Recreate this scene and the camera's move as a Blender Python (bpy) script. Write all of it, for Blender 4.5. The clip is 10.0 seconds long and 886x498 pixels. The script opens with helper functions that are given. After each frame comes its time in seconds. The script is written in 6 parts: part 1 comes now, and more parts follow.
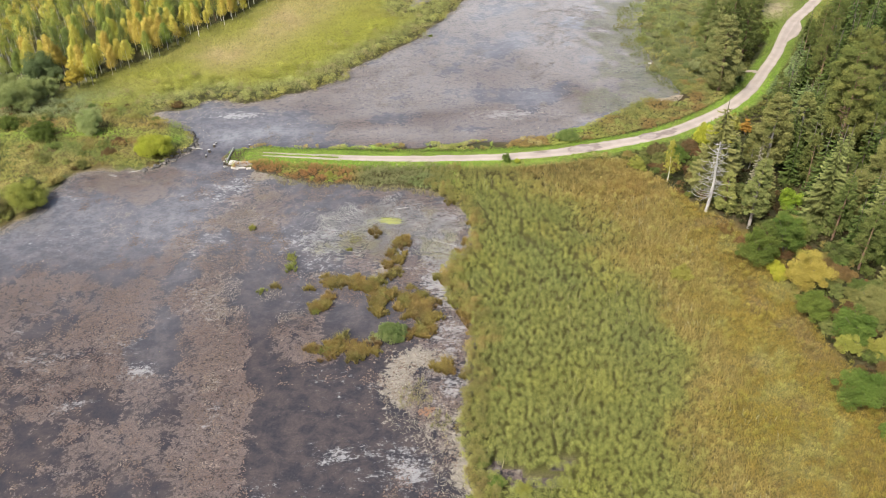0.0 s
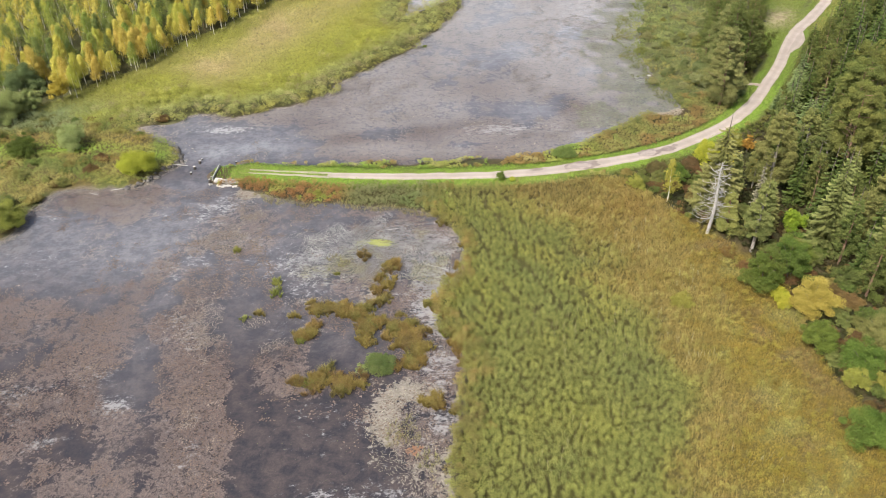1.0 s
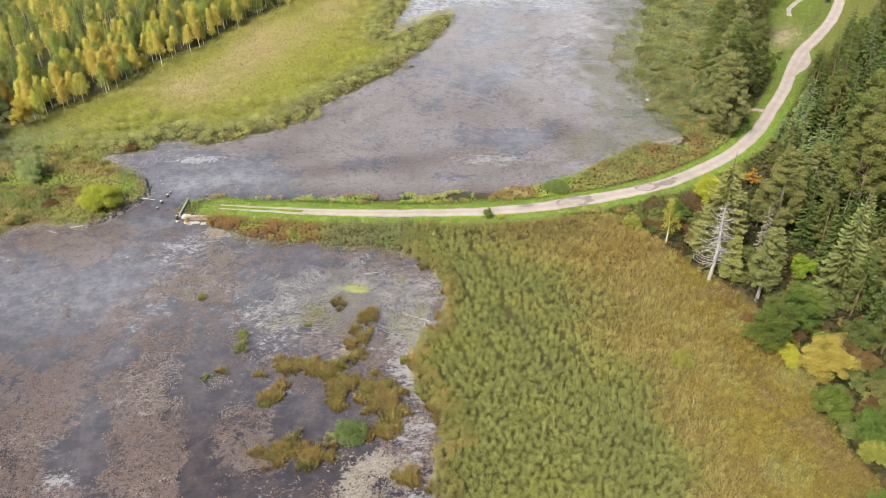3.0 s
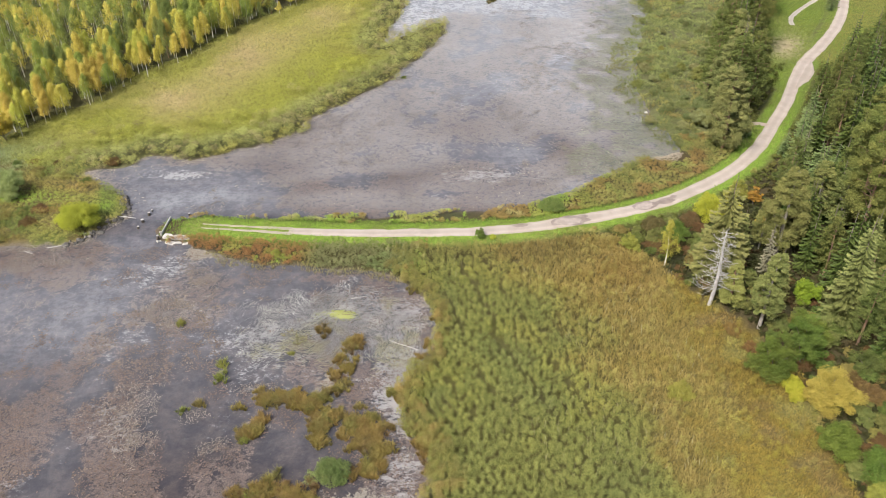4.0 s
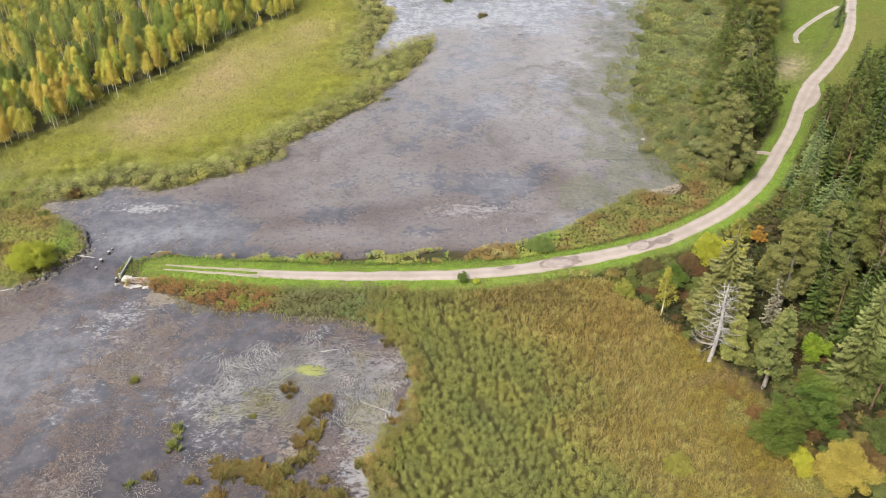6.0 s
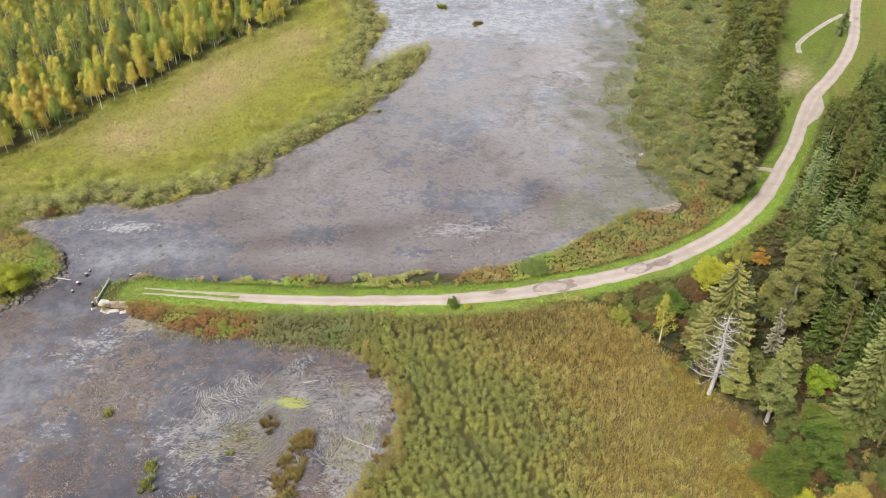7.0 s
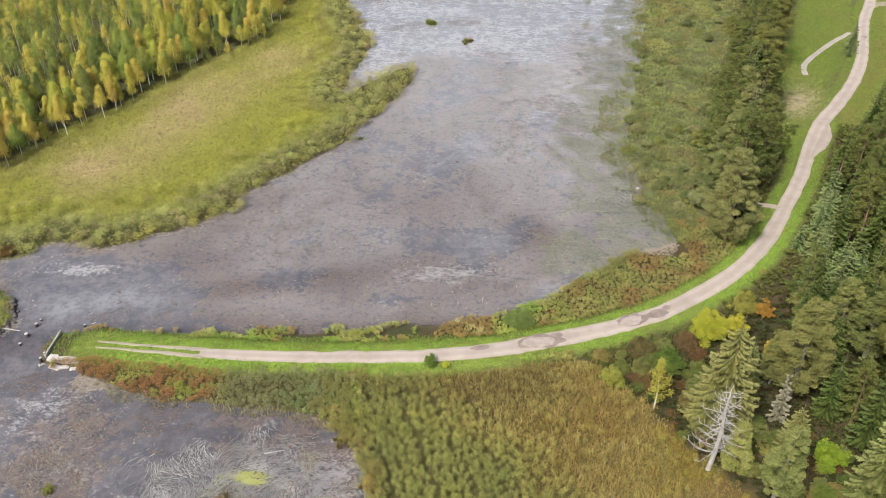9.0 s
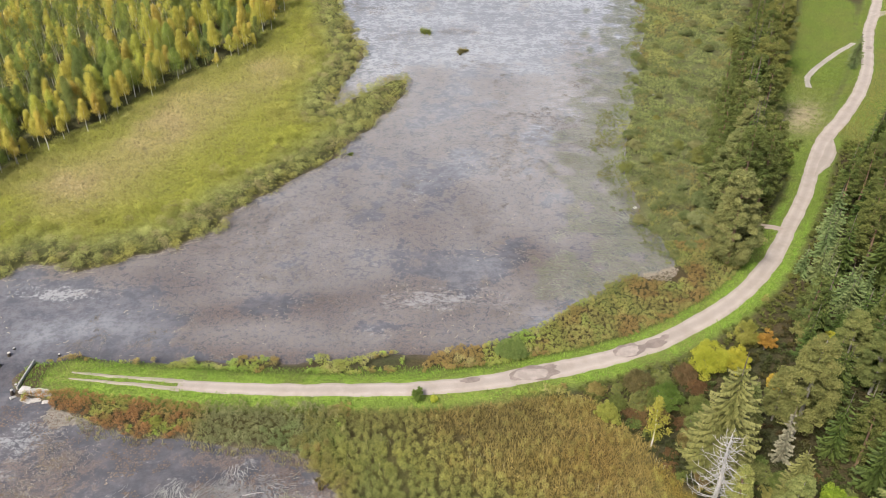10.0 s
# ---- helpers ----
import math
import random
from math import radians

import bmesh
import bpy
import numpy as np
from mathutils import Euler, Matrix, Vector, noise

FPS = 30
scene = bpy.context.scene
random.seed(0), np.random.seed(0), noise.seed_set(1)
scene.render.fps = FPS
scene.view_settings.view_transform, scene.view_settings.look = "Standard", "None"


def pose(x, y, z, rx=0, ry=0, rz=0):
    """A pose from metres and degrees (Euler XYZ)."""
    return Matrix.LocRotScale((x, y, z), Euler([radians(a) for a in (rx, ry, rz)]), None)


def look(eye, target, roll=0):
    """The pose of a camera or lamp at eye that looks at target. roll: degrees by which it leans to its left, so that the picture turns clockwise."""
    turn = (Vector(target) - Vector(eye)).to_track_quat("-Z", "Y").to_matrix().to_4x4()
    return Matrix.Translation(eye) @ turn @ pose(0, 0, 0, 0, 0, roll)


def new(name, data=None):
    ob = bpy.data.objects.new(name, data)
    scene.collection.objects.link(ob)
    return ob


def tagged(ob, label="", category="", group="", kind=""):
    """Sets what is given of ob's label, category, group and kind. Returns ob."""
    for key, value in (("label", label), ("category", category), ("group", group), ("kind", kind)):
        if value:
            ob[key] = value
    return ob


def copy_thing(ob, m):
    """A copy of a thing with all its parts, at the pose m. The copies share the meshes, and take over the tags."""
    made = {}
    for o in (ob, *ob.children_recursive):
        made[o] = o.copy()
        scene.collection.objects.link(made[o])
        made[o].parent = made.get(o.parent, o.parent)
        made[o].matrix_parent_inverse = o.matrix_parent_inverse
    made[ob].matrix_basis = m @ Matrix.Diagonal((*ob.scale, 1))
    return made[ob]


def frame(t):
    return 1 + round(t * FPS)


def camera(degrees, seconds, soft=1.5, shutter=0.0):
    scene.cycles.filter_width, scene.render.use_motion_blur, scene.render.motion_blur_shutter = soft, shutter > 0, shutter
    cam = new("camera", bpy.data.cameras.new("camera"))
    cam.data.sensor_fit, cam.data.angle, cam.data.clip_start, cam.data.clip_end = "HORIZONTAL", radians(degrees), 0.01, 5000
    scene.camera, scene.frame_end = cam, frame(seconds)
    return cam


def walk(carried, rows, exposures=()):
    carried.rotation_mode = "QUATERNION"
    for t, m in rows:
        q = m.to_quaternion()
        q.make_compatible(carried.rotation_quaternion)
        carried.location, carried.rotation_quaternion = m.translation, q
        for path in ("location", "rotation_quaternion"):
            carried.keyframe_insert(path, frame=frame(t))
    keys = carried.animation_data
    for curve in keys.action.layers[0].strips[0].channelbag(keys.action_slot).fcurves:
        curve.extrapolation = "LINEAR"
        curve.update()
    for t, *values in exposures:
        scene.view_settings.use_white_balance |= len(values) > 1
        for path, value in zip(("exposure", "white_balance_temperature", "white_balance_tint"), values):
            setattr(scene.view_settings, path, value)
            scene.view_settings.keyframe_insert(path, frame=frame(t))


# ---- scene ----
# camera: an aircraft about eighty metres up, gliding ahead
cam = camera(56.0, 10.0, soft=0.5)
ROWS = [
    (0.0, 0.0, 0.0, 80.0, -36.027, 0.851, 0.0),
    (0.5, 0.64, 3.15, 80.02, -36.008, 0.821, -0.0),
    (1.0, 1.29, 6.28, 80.03, -35.994, 0.791, 0.002),
    (1.5, 1.97, 9.39, 80.01, -35.984, 0.761, 0.006),
    (2.0, 2.66, 12.48, 79.99, -35.977, 0.73, 0.012),
    (2.5, 3.37, 15.56, 79.96, -35.975, 0.7, 0.02),
    (3.25, 4.45, 20.14, 79.91, -35.979, 0.654, 0.037),
    (4.0, 5.57, 24.71, 79.85, -35.99, 0.607, 0.058),
    (4.5, 6.33, 27.74, 79.81, -36.002, 0.576, 0.076),
    (5.0, 7.09, 30.76, 79.78, -36.018, 0.546, 0.096),
    (5.5, 7.86, 33.79, 79.76, -36.037, 0.515, 0.119),
    (6.25, 9.03, 38.32, 79.75, -36.071, 0.469, 0.158),
    (7.0, 10.2, 42.86, 79.77, -36.112, 0.423, 0.203),
    (7.5, 10.99, 45.89, 79.81, -36.143, 0.393, 0.236),
    (8.0, 11.77, 48.93, 79.88, -36.177, 0.363, 0.273),
    (8.5, 12.55, 51.97, 79.97, -36.213, 0.333, 0.312),
    (9.0, 13.33, 55.03, 80.09, -36.252, 0.304, 0.355),
    (9.5, 14.11, 58.1, 80.24, -36.294, 0.275, 0.4),
    (10.0, 14.87, 61.19, 80.42, -36.337, 0.246, 0.449),
]
walk(cam, [(t, pose(x, y, z, 90 + pitch, roll, yaw)) for t, x, y, z, pitch, roll, yaw in ROWS], exposures=((0.0, 1.0), (5.0, 0.92), (10.0, 0.79)))

# ---- light: bright overcast sky, sun veiled behind thin cloud ----
SUN_EL, SUN_AZ = 52.0, 218.0  # height, and compass bearing clockwise from +y
world = bpy.data.worlds.new("overcast_sky")
scene.world = world
world.use_nodes = True
wn, wl = world.node_tree.nodes, world.node_tree.links
sky = wn.new("ShaderNodeTexSky")
sky.sky_type = "NISHITA"
sky.sun_disc = False
sky.sun_elevation = radians(SUN_EL)
sky.sun_rotation = radians(SUN_AZ)
sky.air_density, sky.dust_density, sky.ozone_density = 1.0, 6.0, 1.0
wl.new(sky.outputs["Color"], wn["Background"].inputs["Color"])
wn["Background"].inputs["Strength"].default_value = 0.098
sun_data = bpy.data.lights.new("sun", "SUN")
sun_data.energy, sun_data.angle, sun_data.color = 2.6, radians(12), (1.0, 0.985, 0.93)
sun = new("sun", sun_data)
az, el = radians(SUN_AZ), radians(SUN_EL)
sun.matrix_basis = look((0, 0, 150), (-math.sin(az) * math.cos(el) * 100, -math.cos(az) * math.cos(el) * 100, 150 - 100 * math.sin(el)))

rng = np.random.default_rng(7)


# ---- materials ----
def nodes_of(name):
    m = bpy.data.materials.new(name)
    m.use_nodes = True
    return m, m.node_tree.nodes, m.node_tree.links, m.node_tree.nodes["Principled BSDF"]


def noise_tex(n, l, scale, detail=4.0, rough=0.55, distort=0.0, stretch=None):
    tc = n.new("ShaderNodeNewGeometry")
    tex = n.new("ShaderNodeTexNoise")
    tex.inputs["Scale"].default_value = scale
    tex.inputs["Detail"].default_value = detail
    tex.inputs["Roughness"].default_value = rough
    tex.inputs["Distortion"].default_value = distort
    if stretch:
        mp = n.new("ShaderNodeMapping")
        mp.inputs["Scale"].default_value = stretch[:3]
        mp.inputs["Rotation"].default_value = (0, 0, radians(stretch[3]))
        l.new(tc.outputs["Position"], mp.inputs["Vector"])
        l.new(mp.outputs["Vector"], tex.inputs["Vector"])
    else:
        l.new(tc.outputs["Position"], tex.inputs["Vector"])
    return tex.outputs["Fac"]


def ramp(n, l, fac, lo, hi, a=0.0, b=1.0):
    r = n.new("ShaderNodeMapRange")
    r.interpolation_type = "SMOOTHSTEP"
    for key, v in (("From Min", lo), ("From Max", hi), ("To Min", a), ("To Max", b)):
        r.inputs[key].default_value = v
    l.new(fac, r.inputs["Value"])
    return r.outputs["Result"]


def calc(n, l, op, a, b):
    c = n.new("ShaderNodeMath")
    c.operation = op
    for i, v in enumerate((a, b)):
        if isinstance(v, (int, float)):
            c.inputs[i].default_value = v
        else:
            l.new(v, c.inputs[i])
    return c.outputs[0]


def mix(n, l, fac, a, b, blend="MIX"):
    m = n.new("ShaderNodeMix")
    m.data_type, m.blend_type = "RGBA", blend
    for i, v in ((0, fac), (6, a), (7, b)):
        if isinstance(v, (int, float)):
            m.inputs[i].default_value = v
        elif isinstance(v, tuple):
            m.inputs[i].default_value = (*v, 1.0)
        else:
            l.new(v, m.inputs[i])
    return m.outputs[2]


def bump(n, l, bsdf, height, strength, dist):
    b = n.new("ShaderNodeBump")
    b.inputs["Strength"].default_value = strength
    b.inputs["Distance"].default_value = dist
    l.new(height, b.inputs["Height"])
    l.new(b.outputs["Normal"], bsdf.inputs["Normal"])


def attr(n, name):
    a = n.new("ShaderNodeAttribute")
    a.attribute_name = name
    return a


def plant_material(name, vary=0.25, through_light=0.3, sheen=0.5):
    """Leaves: the plant's own tint, varied from plant to plant and over the stand, thin enough to let light through."""
    m, n, l, p = nodes_of(name)
    tint = attr(n, "tint").outputs["Color"]
    info = n.new("ShaderNodeObjectInfo").outputs["Random"]
    isl = n.new("ShaderNodeNewGeometry").outputs["Random Per Island"]
    hsv = n.new("ShaderNodeHueSaturation")
    l.new(tint, hsv.inputs["Color"])
    l.new(ramp(n, l, info, 0, 1, 0.485, 0.515), hsv.inputs["Hue"])
    l.new(ramp(n, l, isl, 0, 1, 1 - vary, 1 + vary), hsv.inputs["Value"])
    big = noise_tex(n, l, 0.16, 3)
    col = mix(n, l, ramp(n, l, big, 0.35, 0.65, 0.0, 0.12), hsv.outputs["Color"], (0.16, 0.13, 0.05))
    l.new(col, p.inputs["Base Color"])
    p.inputs["Roughness"].default_value = 0.55
    p.inputs["Specular IOR Level"].default_value = sheen
    tr = n.new("ShaderNodeBsdfTranslucent")
    l.new(col, tr.inputs["Color"])
    ms = n.new("ShaderNodeMixShader")
    ms.inputs[0].default_value = through_light
    l.new(p.outputs[0], ms.inputs[1])
    l.new(tr.outputs[0], ms.inputs[2])
    l.new(ms.outputs[0], n["Material Output"].inputs["Surface"])
    return m


def rough_material(name, a, b, scale, rough=0.85, relief=0.3, dist=0.02, fine=None):
    m, n, l, p = nodes_of(name)
    big, small = noise_tex(n, l, scale, 5), noise_tex(n, l, fine or scale * 9, 4)
    col = mix(n, l, ramp(n, l, big, 0.35, 0.65), a, b)
    col = mix(n, l, ramp(n, l, small, 0.3, 0.75, 0.0, 0.45), col, tuple(c * 0.55 for c in a))
    l.new(col, p.inputs["Base Color"])
    p.inputs["Roughness"].default_value = rough
    bump(n, l, p, small, relief, dist)
    return m


LEAF = plant_material("leaves", 0.11, 0.18, 0.12)
REED = plant_material("reed_leaves", 0.12, 0.16, 0.1)
NEEDLE = plant_material("needles", 0.16, 0.06, 0.1)
BARK = rough_material("pine_bark", (0.16, 0.10, 0.065), (0.30, 0.19, 0.12), 0.8)
SPRUCE_BARK = rough_material("spruce_bark", (0.12, 0.095, 0.075), (0.2, 0.17, 0.14), 1.2)
BIRCH_BARK = rough_material("birch_bark", (0.55, 0.52, 0.46), (0.72, 0.7, 0.65), 1.5)
DEAD_WOOD = rough_material("weathered_wood", (0.33, 0.315, 0.30), (0.48, 0.46, 0.44), 1.3)
WET_WOOD = rough_material("wet_wood", (0.035, 0.028, 0.022), (0.09, 0.075, 0.06), 1.6, 0.6)
CONCRETE = rough_material("weathered_concrete", (0.36, 0.335, 0.31), (0.5, 0.47, 0.44), 0.7, 0.8, 0.25, 0.02)
STONE = rough_material("dark_stone", (0.06, 0.055, 0.05), (0.16, 0.145, 0.13), 0.9)
WHITE_PAINT = rough_material("white_plastic", (0.75, 0.75, 0.73), (0.82, 0.82, 0.8), 2.0, 0.5, 0.05)


def soil_material():
    """Ground: the tint of what grows or lies there, darkened for shade under plants, with litter and clods."""
    m, n, l, p = nodes_of("soil_and_turf")
    tint = attr(n, "tint").outputs["Color"]
    mid, small = noise_tex(n, l, 0.7, 5), noise_tex(n, l, 5.0, 5)
    col = mix(n, l, ramp(n, l, mid, 0.35, 0.7, 0, 0.4), tint, (0.07, 0.055, 0.03))
    hsv = n.new("ShaderNodeHueSaturation")
    l.new(col, hsv.inputs["Color"])
    l.new(ramp(n, l, small, 0.25, 0.75, 0.55, 1.35), hsv.inputs["Value"])
    l.new(hsv.outputs["Color"], p.inputs["Base Color"])
    p.inputs["Roughness"].default_value = 0.95
    p.inputs["Specular IOR Level"].default_value = 0.2
    bump(n, l, p, small, 0.7, 0.12)
    return m


def gravel_material():
    """Pale gravel: grey-pink chippings, darker damp spots, two worn wheel lines from the mesh's own tint."""
    m, n, l, p = nodes_of("gravel")
    tint = attr(n, "tint").outputs["Color"]
    mid, small = noise_tex(n, l, 0.55, 5), noise_tex(n, l, 14.0, 3)
    col = mix(n, l, ramp(n, l, mid, 0.38, 0.72, 0, 0.5), tint, (0.25, 0.205, 0.17))
    col = mix(n, l, ramp(n, l, small, 0.35, 0.75, 0, 0.35), col, (0.2, 0.165, 0.14))
    l.new(col, p.inputs["Base Color"])
    p.inputs["Roughness"].default_value = 0.9
    bump(n, l, p, small, 0.5, 0.03)
    return m


def water_material():
    """Shallow weedy water: dark peaty water, drowned weed under it, tan weed mats and pale scum on it."""
    m, n, l, p = nodes_of("weedy_water")
    mat_a, scum_a, algae_a, pale_a, film_sheen_a = (attr(n, k).outputs["Fac"] for k in ("mat", "scum", "algae", "pale", "film"))
    big = noise_tex(n, l, 0.09, 6, 0.62, 0.25)
    mid = noise_tex(n, l, 0.38, 9, 0.7, 0.25)
    fine = noise_tex(n, l, 3.2, 8, 0.75, 0.4)
    crumb = noise_tex(n, l, 1.25, 9, 0.72, 0.5)
    vor = n.new("ShaderNodeTexVoronoi")
    vor.inputs["Scale"].default_value = 2.3
    vor.inputs["Randomness"].default_value = 1.0
    vgeo = n.new("ShaderNodeNewGeometry")
    warp = n.new("ShaderNodeVectorMath")
    warp.operation = "ADD"
    wob = n.new("ShaderNodeTexNoise")
    wob.inputs["Scale"].default_value = 1.6
    wob.inputs["Detail"].default_value = 5.0
    l.new(vgeo.outputs["Position"], wob.inputs["Vector"])
    l.new(vgeo.outputs["Position"], warp.inputs[0])
    l.new(wob.outputs["Color"], warp.inputs[1])
    l.new(warp.outputs["Vector"], vor.inputs["Vector"])
    cell = n.new("ShaderNodeSeparateColor")
    l.new(vor.outputs["Color"], cell.inputs["Color"])
    patchy = cell.outputs["Red"]
    leafy = noise_tex(n, l, 5.5, 4, 0.6, 0.3)
    streak = noise_tex(n, l, 0.5, 9, 0.74, 0.2, (0.7, 1.4, 1.0, 25.0))
    wisp = noise_tex(n, l, 1.7, 7, 0.72, 0.7, (1.0, 1.5, 1.0, -20.0))
    # drowned weed seen through the water
    deep = mix(n, l, ramp(n, l, mid, 0.38, 0.64), (0.03, 0.029, 0.035), (0.08, 0.064, 0.06))
    deep = mix(n, l, ramp(n, l, fine, 0.42, 0.6, 0.0, 0.7), deep, (0.046, 0.041, 0.044))
    # thin scum plus sky reflection painted as bluish-grey colour, torn into streaks
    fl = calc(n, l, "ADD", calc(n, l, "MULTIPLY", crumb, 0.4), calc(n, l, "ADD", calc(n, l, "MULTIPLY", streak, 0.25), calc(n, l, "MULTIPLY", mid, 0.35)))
    film_sheen_f = calc(n, l, "MULTIPLY", film_sheen_a, ramp(n, l, fl, 0.43, 0.57, 0.65, 1.1))
    deep = mix(n, l, film_sheen_f, deep, mix(n, l, ramp(n, l, film_sheen_a, 0.35, 0.9), (0.235, 0.24, 0.268), (0.345, 0.352, 0.375)))
    # mats
    field = calc(n, l, "ADD", calc(n, l, "ADD", calc(n, l, "MULTIPLY", big, 0.32), calc(n, l, "MULTIPLY", mid, 0.3)), calc(n, l, "ADD", calc(n, l, "MULTIPLY", crumb, 0.22), calc(n, l, "MULTIPLY", fine, 0.16)))
    lifted = calc(n, l, "ADD", field, calc(n, l, "MULTIPLY", calc(n, l, "SUBTRACT", mat_a, 0.5), 0.3))
    mat_f = ramp(n, l, lifted, 0.505, 0.54)
    mat_f = calc(n, l, "MULTIPLY", mat_f, ramp(n, l, calc(n, l, "ADD", calc(n, l, "MULTIPLY", crumb, 0.5), calc(n, l, "MULTIPLY", fine, 0.5)), 0.44, 0.53, 0.1, 1.0))
    mat_c = mix(n, l, ramp(n, l, big, 0.4, 0.6), (0.1, 0.076, 0.07), (0.15, 0.112, 0.098))
    mat_c = mix(n, l, ramp(n, l, patchy, 0.0, 1.0, 0.0, 0.65), mat_c, (0.185, 0.145, 0.125))
    mat_c = mix(n, l, ramp(n, l, leafy, 0.42, 0.6, 0.0, 0.7), mat_c, (0.055, 0.046, 0.044))
    # mats paler where the sky sheen is painted
    mat_c = mix(n, l, ramp(n, l, film_sheen_a, 0.25, 0.7, 0.0, 0.75), mat_c, (0.25, 0.226, 0.208))
    col = mix(n, l, calc(n, l, "MULTIPLY", mat_f, ramp(n, l, film_sheen_a, 0.25, 0.7, 1.0, 0.75)), deep, mat_c)
    # pale scum in streaks and wisps
    sc = calc(n, l, "ADD", calc(n, l, "MULTIPLY", streak, 0.4), calc(n, l, "ADD", calc(n, l, "MULTIPLY", wisp, 0.3), calc(n, l, "MULTIPLY", crumb, 0.3)))
    sc = calc(n, l, "ADD", sc, calc(n, l, "MULTIPLY", calc(n, l, "SUBTRACT", scum_a, 0.5), 0.36))
    scum_f = calc(n, l, "MULTIPLY", ramp(n, l, sc, 0.51, 0.61), 0.7)
    col = mix(n, l, scum_f, col, (0.31, 0.305, 0.305))
    pale_f = calc(n, l, "ADD", pale_a, calc(n, l, "ADD", calc(n, l, "MULTIPLY", calc(n, l, "SUBTRACT", mid, 0.5), 1.6), calc(n, l, "MULTIPLY", calc(n, l, "SUBTRACT", crumb, 0.5), 2.0)))
    pale_f = ramp(n, l, pale_f, 0.42, 0.62)
    pale_c = mix(n, l, ramp(n, l, wisp, 0.4, 0.62), (0.16, 0.142, 0.118), (0.26, 0.232, 0.195))
    col = mix(n, l, pale_f, col, pale_c)
    algae_f = ramp(n, l, calc(n, l, "ADD", algae_a, calc(n, l, "MULTIPLY", calc(n, l, "SUBTRACT", fine, 0.5), 3.0)), 0.45, 0.6)
    col = mix(n, l, calc(n, l, "MULTIPLY", algae_f, 0.85), col, (0.27, 0.29, 0.07))
    l.new(col, p.inputs["Base Color"])
    cover = calc(n, l, "MAXIMUM", calc(n, l, "MAXIMUM", mat_f, scum_f), calc(n, l, "MAXIMUM", pale_f, algae_f))
    cover = calc(n, l, "MAXIMUM", cover, calc(n, l, "MULTIPLY", film_sheen_f, 0.5))
    l.new(ramp(n, l, cover, 0, 1, 0.1, 0.65), p.inputs["Roughness"])
    p.inputs["IOR"].default_value = 1.33
    bump(n, l, p, calc(n, l, "MULTIPLY", cover, fine), 0.5, 0.1)
    return m


SOIL, GRAVEL, WATER = soil_material(), gravel_material(), water_material()


# ---- plan of the place ----
def sweep(points, per=6):
    """A smooth line through plan points."""
    p = np.array(points, float)
    q = np.vstack([2 * p[0] - p[1], p, 2 * p[-1] - p[-2]])
    out = []
    for i in range(1, len(q) - 2):
        for k in range(per):
            u = k / per
            a, b, c, d = q[i - 1], q[i], q[i + 1], q[i + 2]
            out.append(0.5 * (2 * b + (c - a) * u + (2 * a - 5 * b + 4 * c - d) * u * u + (3 * b - a - 3 * c + d) * u ** 3))
    return np.array(out + [p[-1]])


WEST_BANK = [(-77, 117.5), (-73.3, 122.7), (-72, 130), (-69.6, 134.7), (-63.6, 136), (-57.3, 136.3), (-53, 141), (-50.3, 145), (-52, 150), (-57.5, 154.8), (-60.8, 157.4), (-63.2, 159.4),
             (-61.6, 161.4), (-56, 161.5), (-52.2, 165.7), (-44.5, 164.8), (-36.4, 167.4), (-27, 173), (-22.7, 181), (-15.4, 190.6), (-9.5, 197.8), (-2.9, 208.5), (2.6, 221), (5.6, 235), (-2.3, 230), (-9.8, 220.5),
             (-8.1, 238), (-6.4, 249.5), (-10.7, 265.6), (-14, 277.5), (-16, 287)]
EAST_BANK = [(2.1, 61), (1.9, 66), (1.7, 71.4), (2.2, 77), (3.2, 83.6), (4.1, 88), (2.6, 93), (-0.5, 98.5), (0.4, 104), (2.1, 108.5), (3.2, 116.6), (2.3, 121), (-1.6, 126.6), (-9.8, 128.6), (-18.3, 131.4), (-24.5, 131.3), (-31, 132.5),
             (-37.4, 136.8), (-42.3, 138.4), (-42.5, 144), (-33.4, 144.6), (-23.9, 144.3), (-8.2, 144.1), (4.2, 145.1), (19.9, 148), (27.3, 150.8), (31.7, 153.9), (40.4, 161.9), (48.8, 164.7), (50.5, 172), (47.5, 180.6), (48, 195.7), (52.6, 218.6), (60, 247.7), (68, 286)]
west_land = np.vstack([[(-900, 60), (-120, 100)], sweep(WEST_BANK, 4), [(-22, 330), (-60, 420), (-900, 420)]])
east_land = np.vstack([[(0, -40), (1.5, 20), (1.5, 45)], sweep(EAST_BANK, 4), [(78, 330), (120, 420), (900, 420), (900, -40)]])
ROAD = [(-36.0, 140.7), (-28, 139.75), (-18.4, 138.7), (-9, 138.2), (-3.4, 138.1), (5, 138.2), (11.4, 138.5), (18.8, 139.4), (26.5, 141.3), (34.3, 143.5), (42.6, 146.7), (48.9, 150.5), (57.1, 156.8), (64.6, 165.1), (71, 175.1), (77.7, 186.5), (82.6, 196.3), (88.2, 206), (94.6, 214.3),
        (102.7, 226.1), (109.7, 239.2), (118, 259.2), (124, 271), (131, 285), (142, 310), (150, 360)]
road_line = sweep(ROAD, 8)
FOREST_EDGE = [(-130, 150), (-97, 158), (-88, 166), (-80, 172), (-76, 179), (-68.3, 187), (-62, 203), (-53.2, 213.5), (-46.5, 230), (-37.2, 241), (-29.8, 253), (-27, 286), (-29, 340)]
FIELD_EDGE = [(33, 137), (38, 130), (43, 121.5), (48, 116), (52, 106), (51.5, 97), (52, 88), (54, 78), (56, 66), (58, 40)]


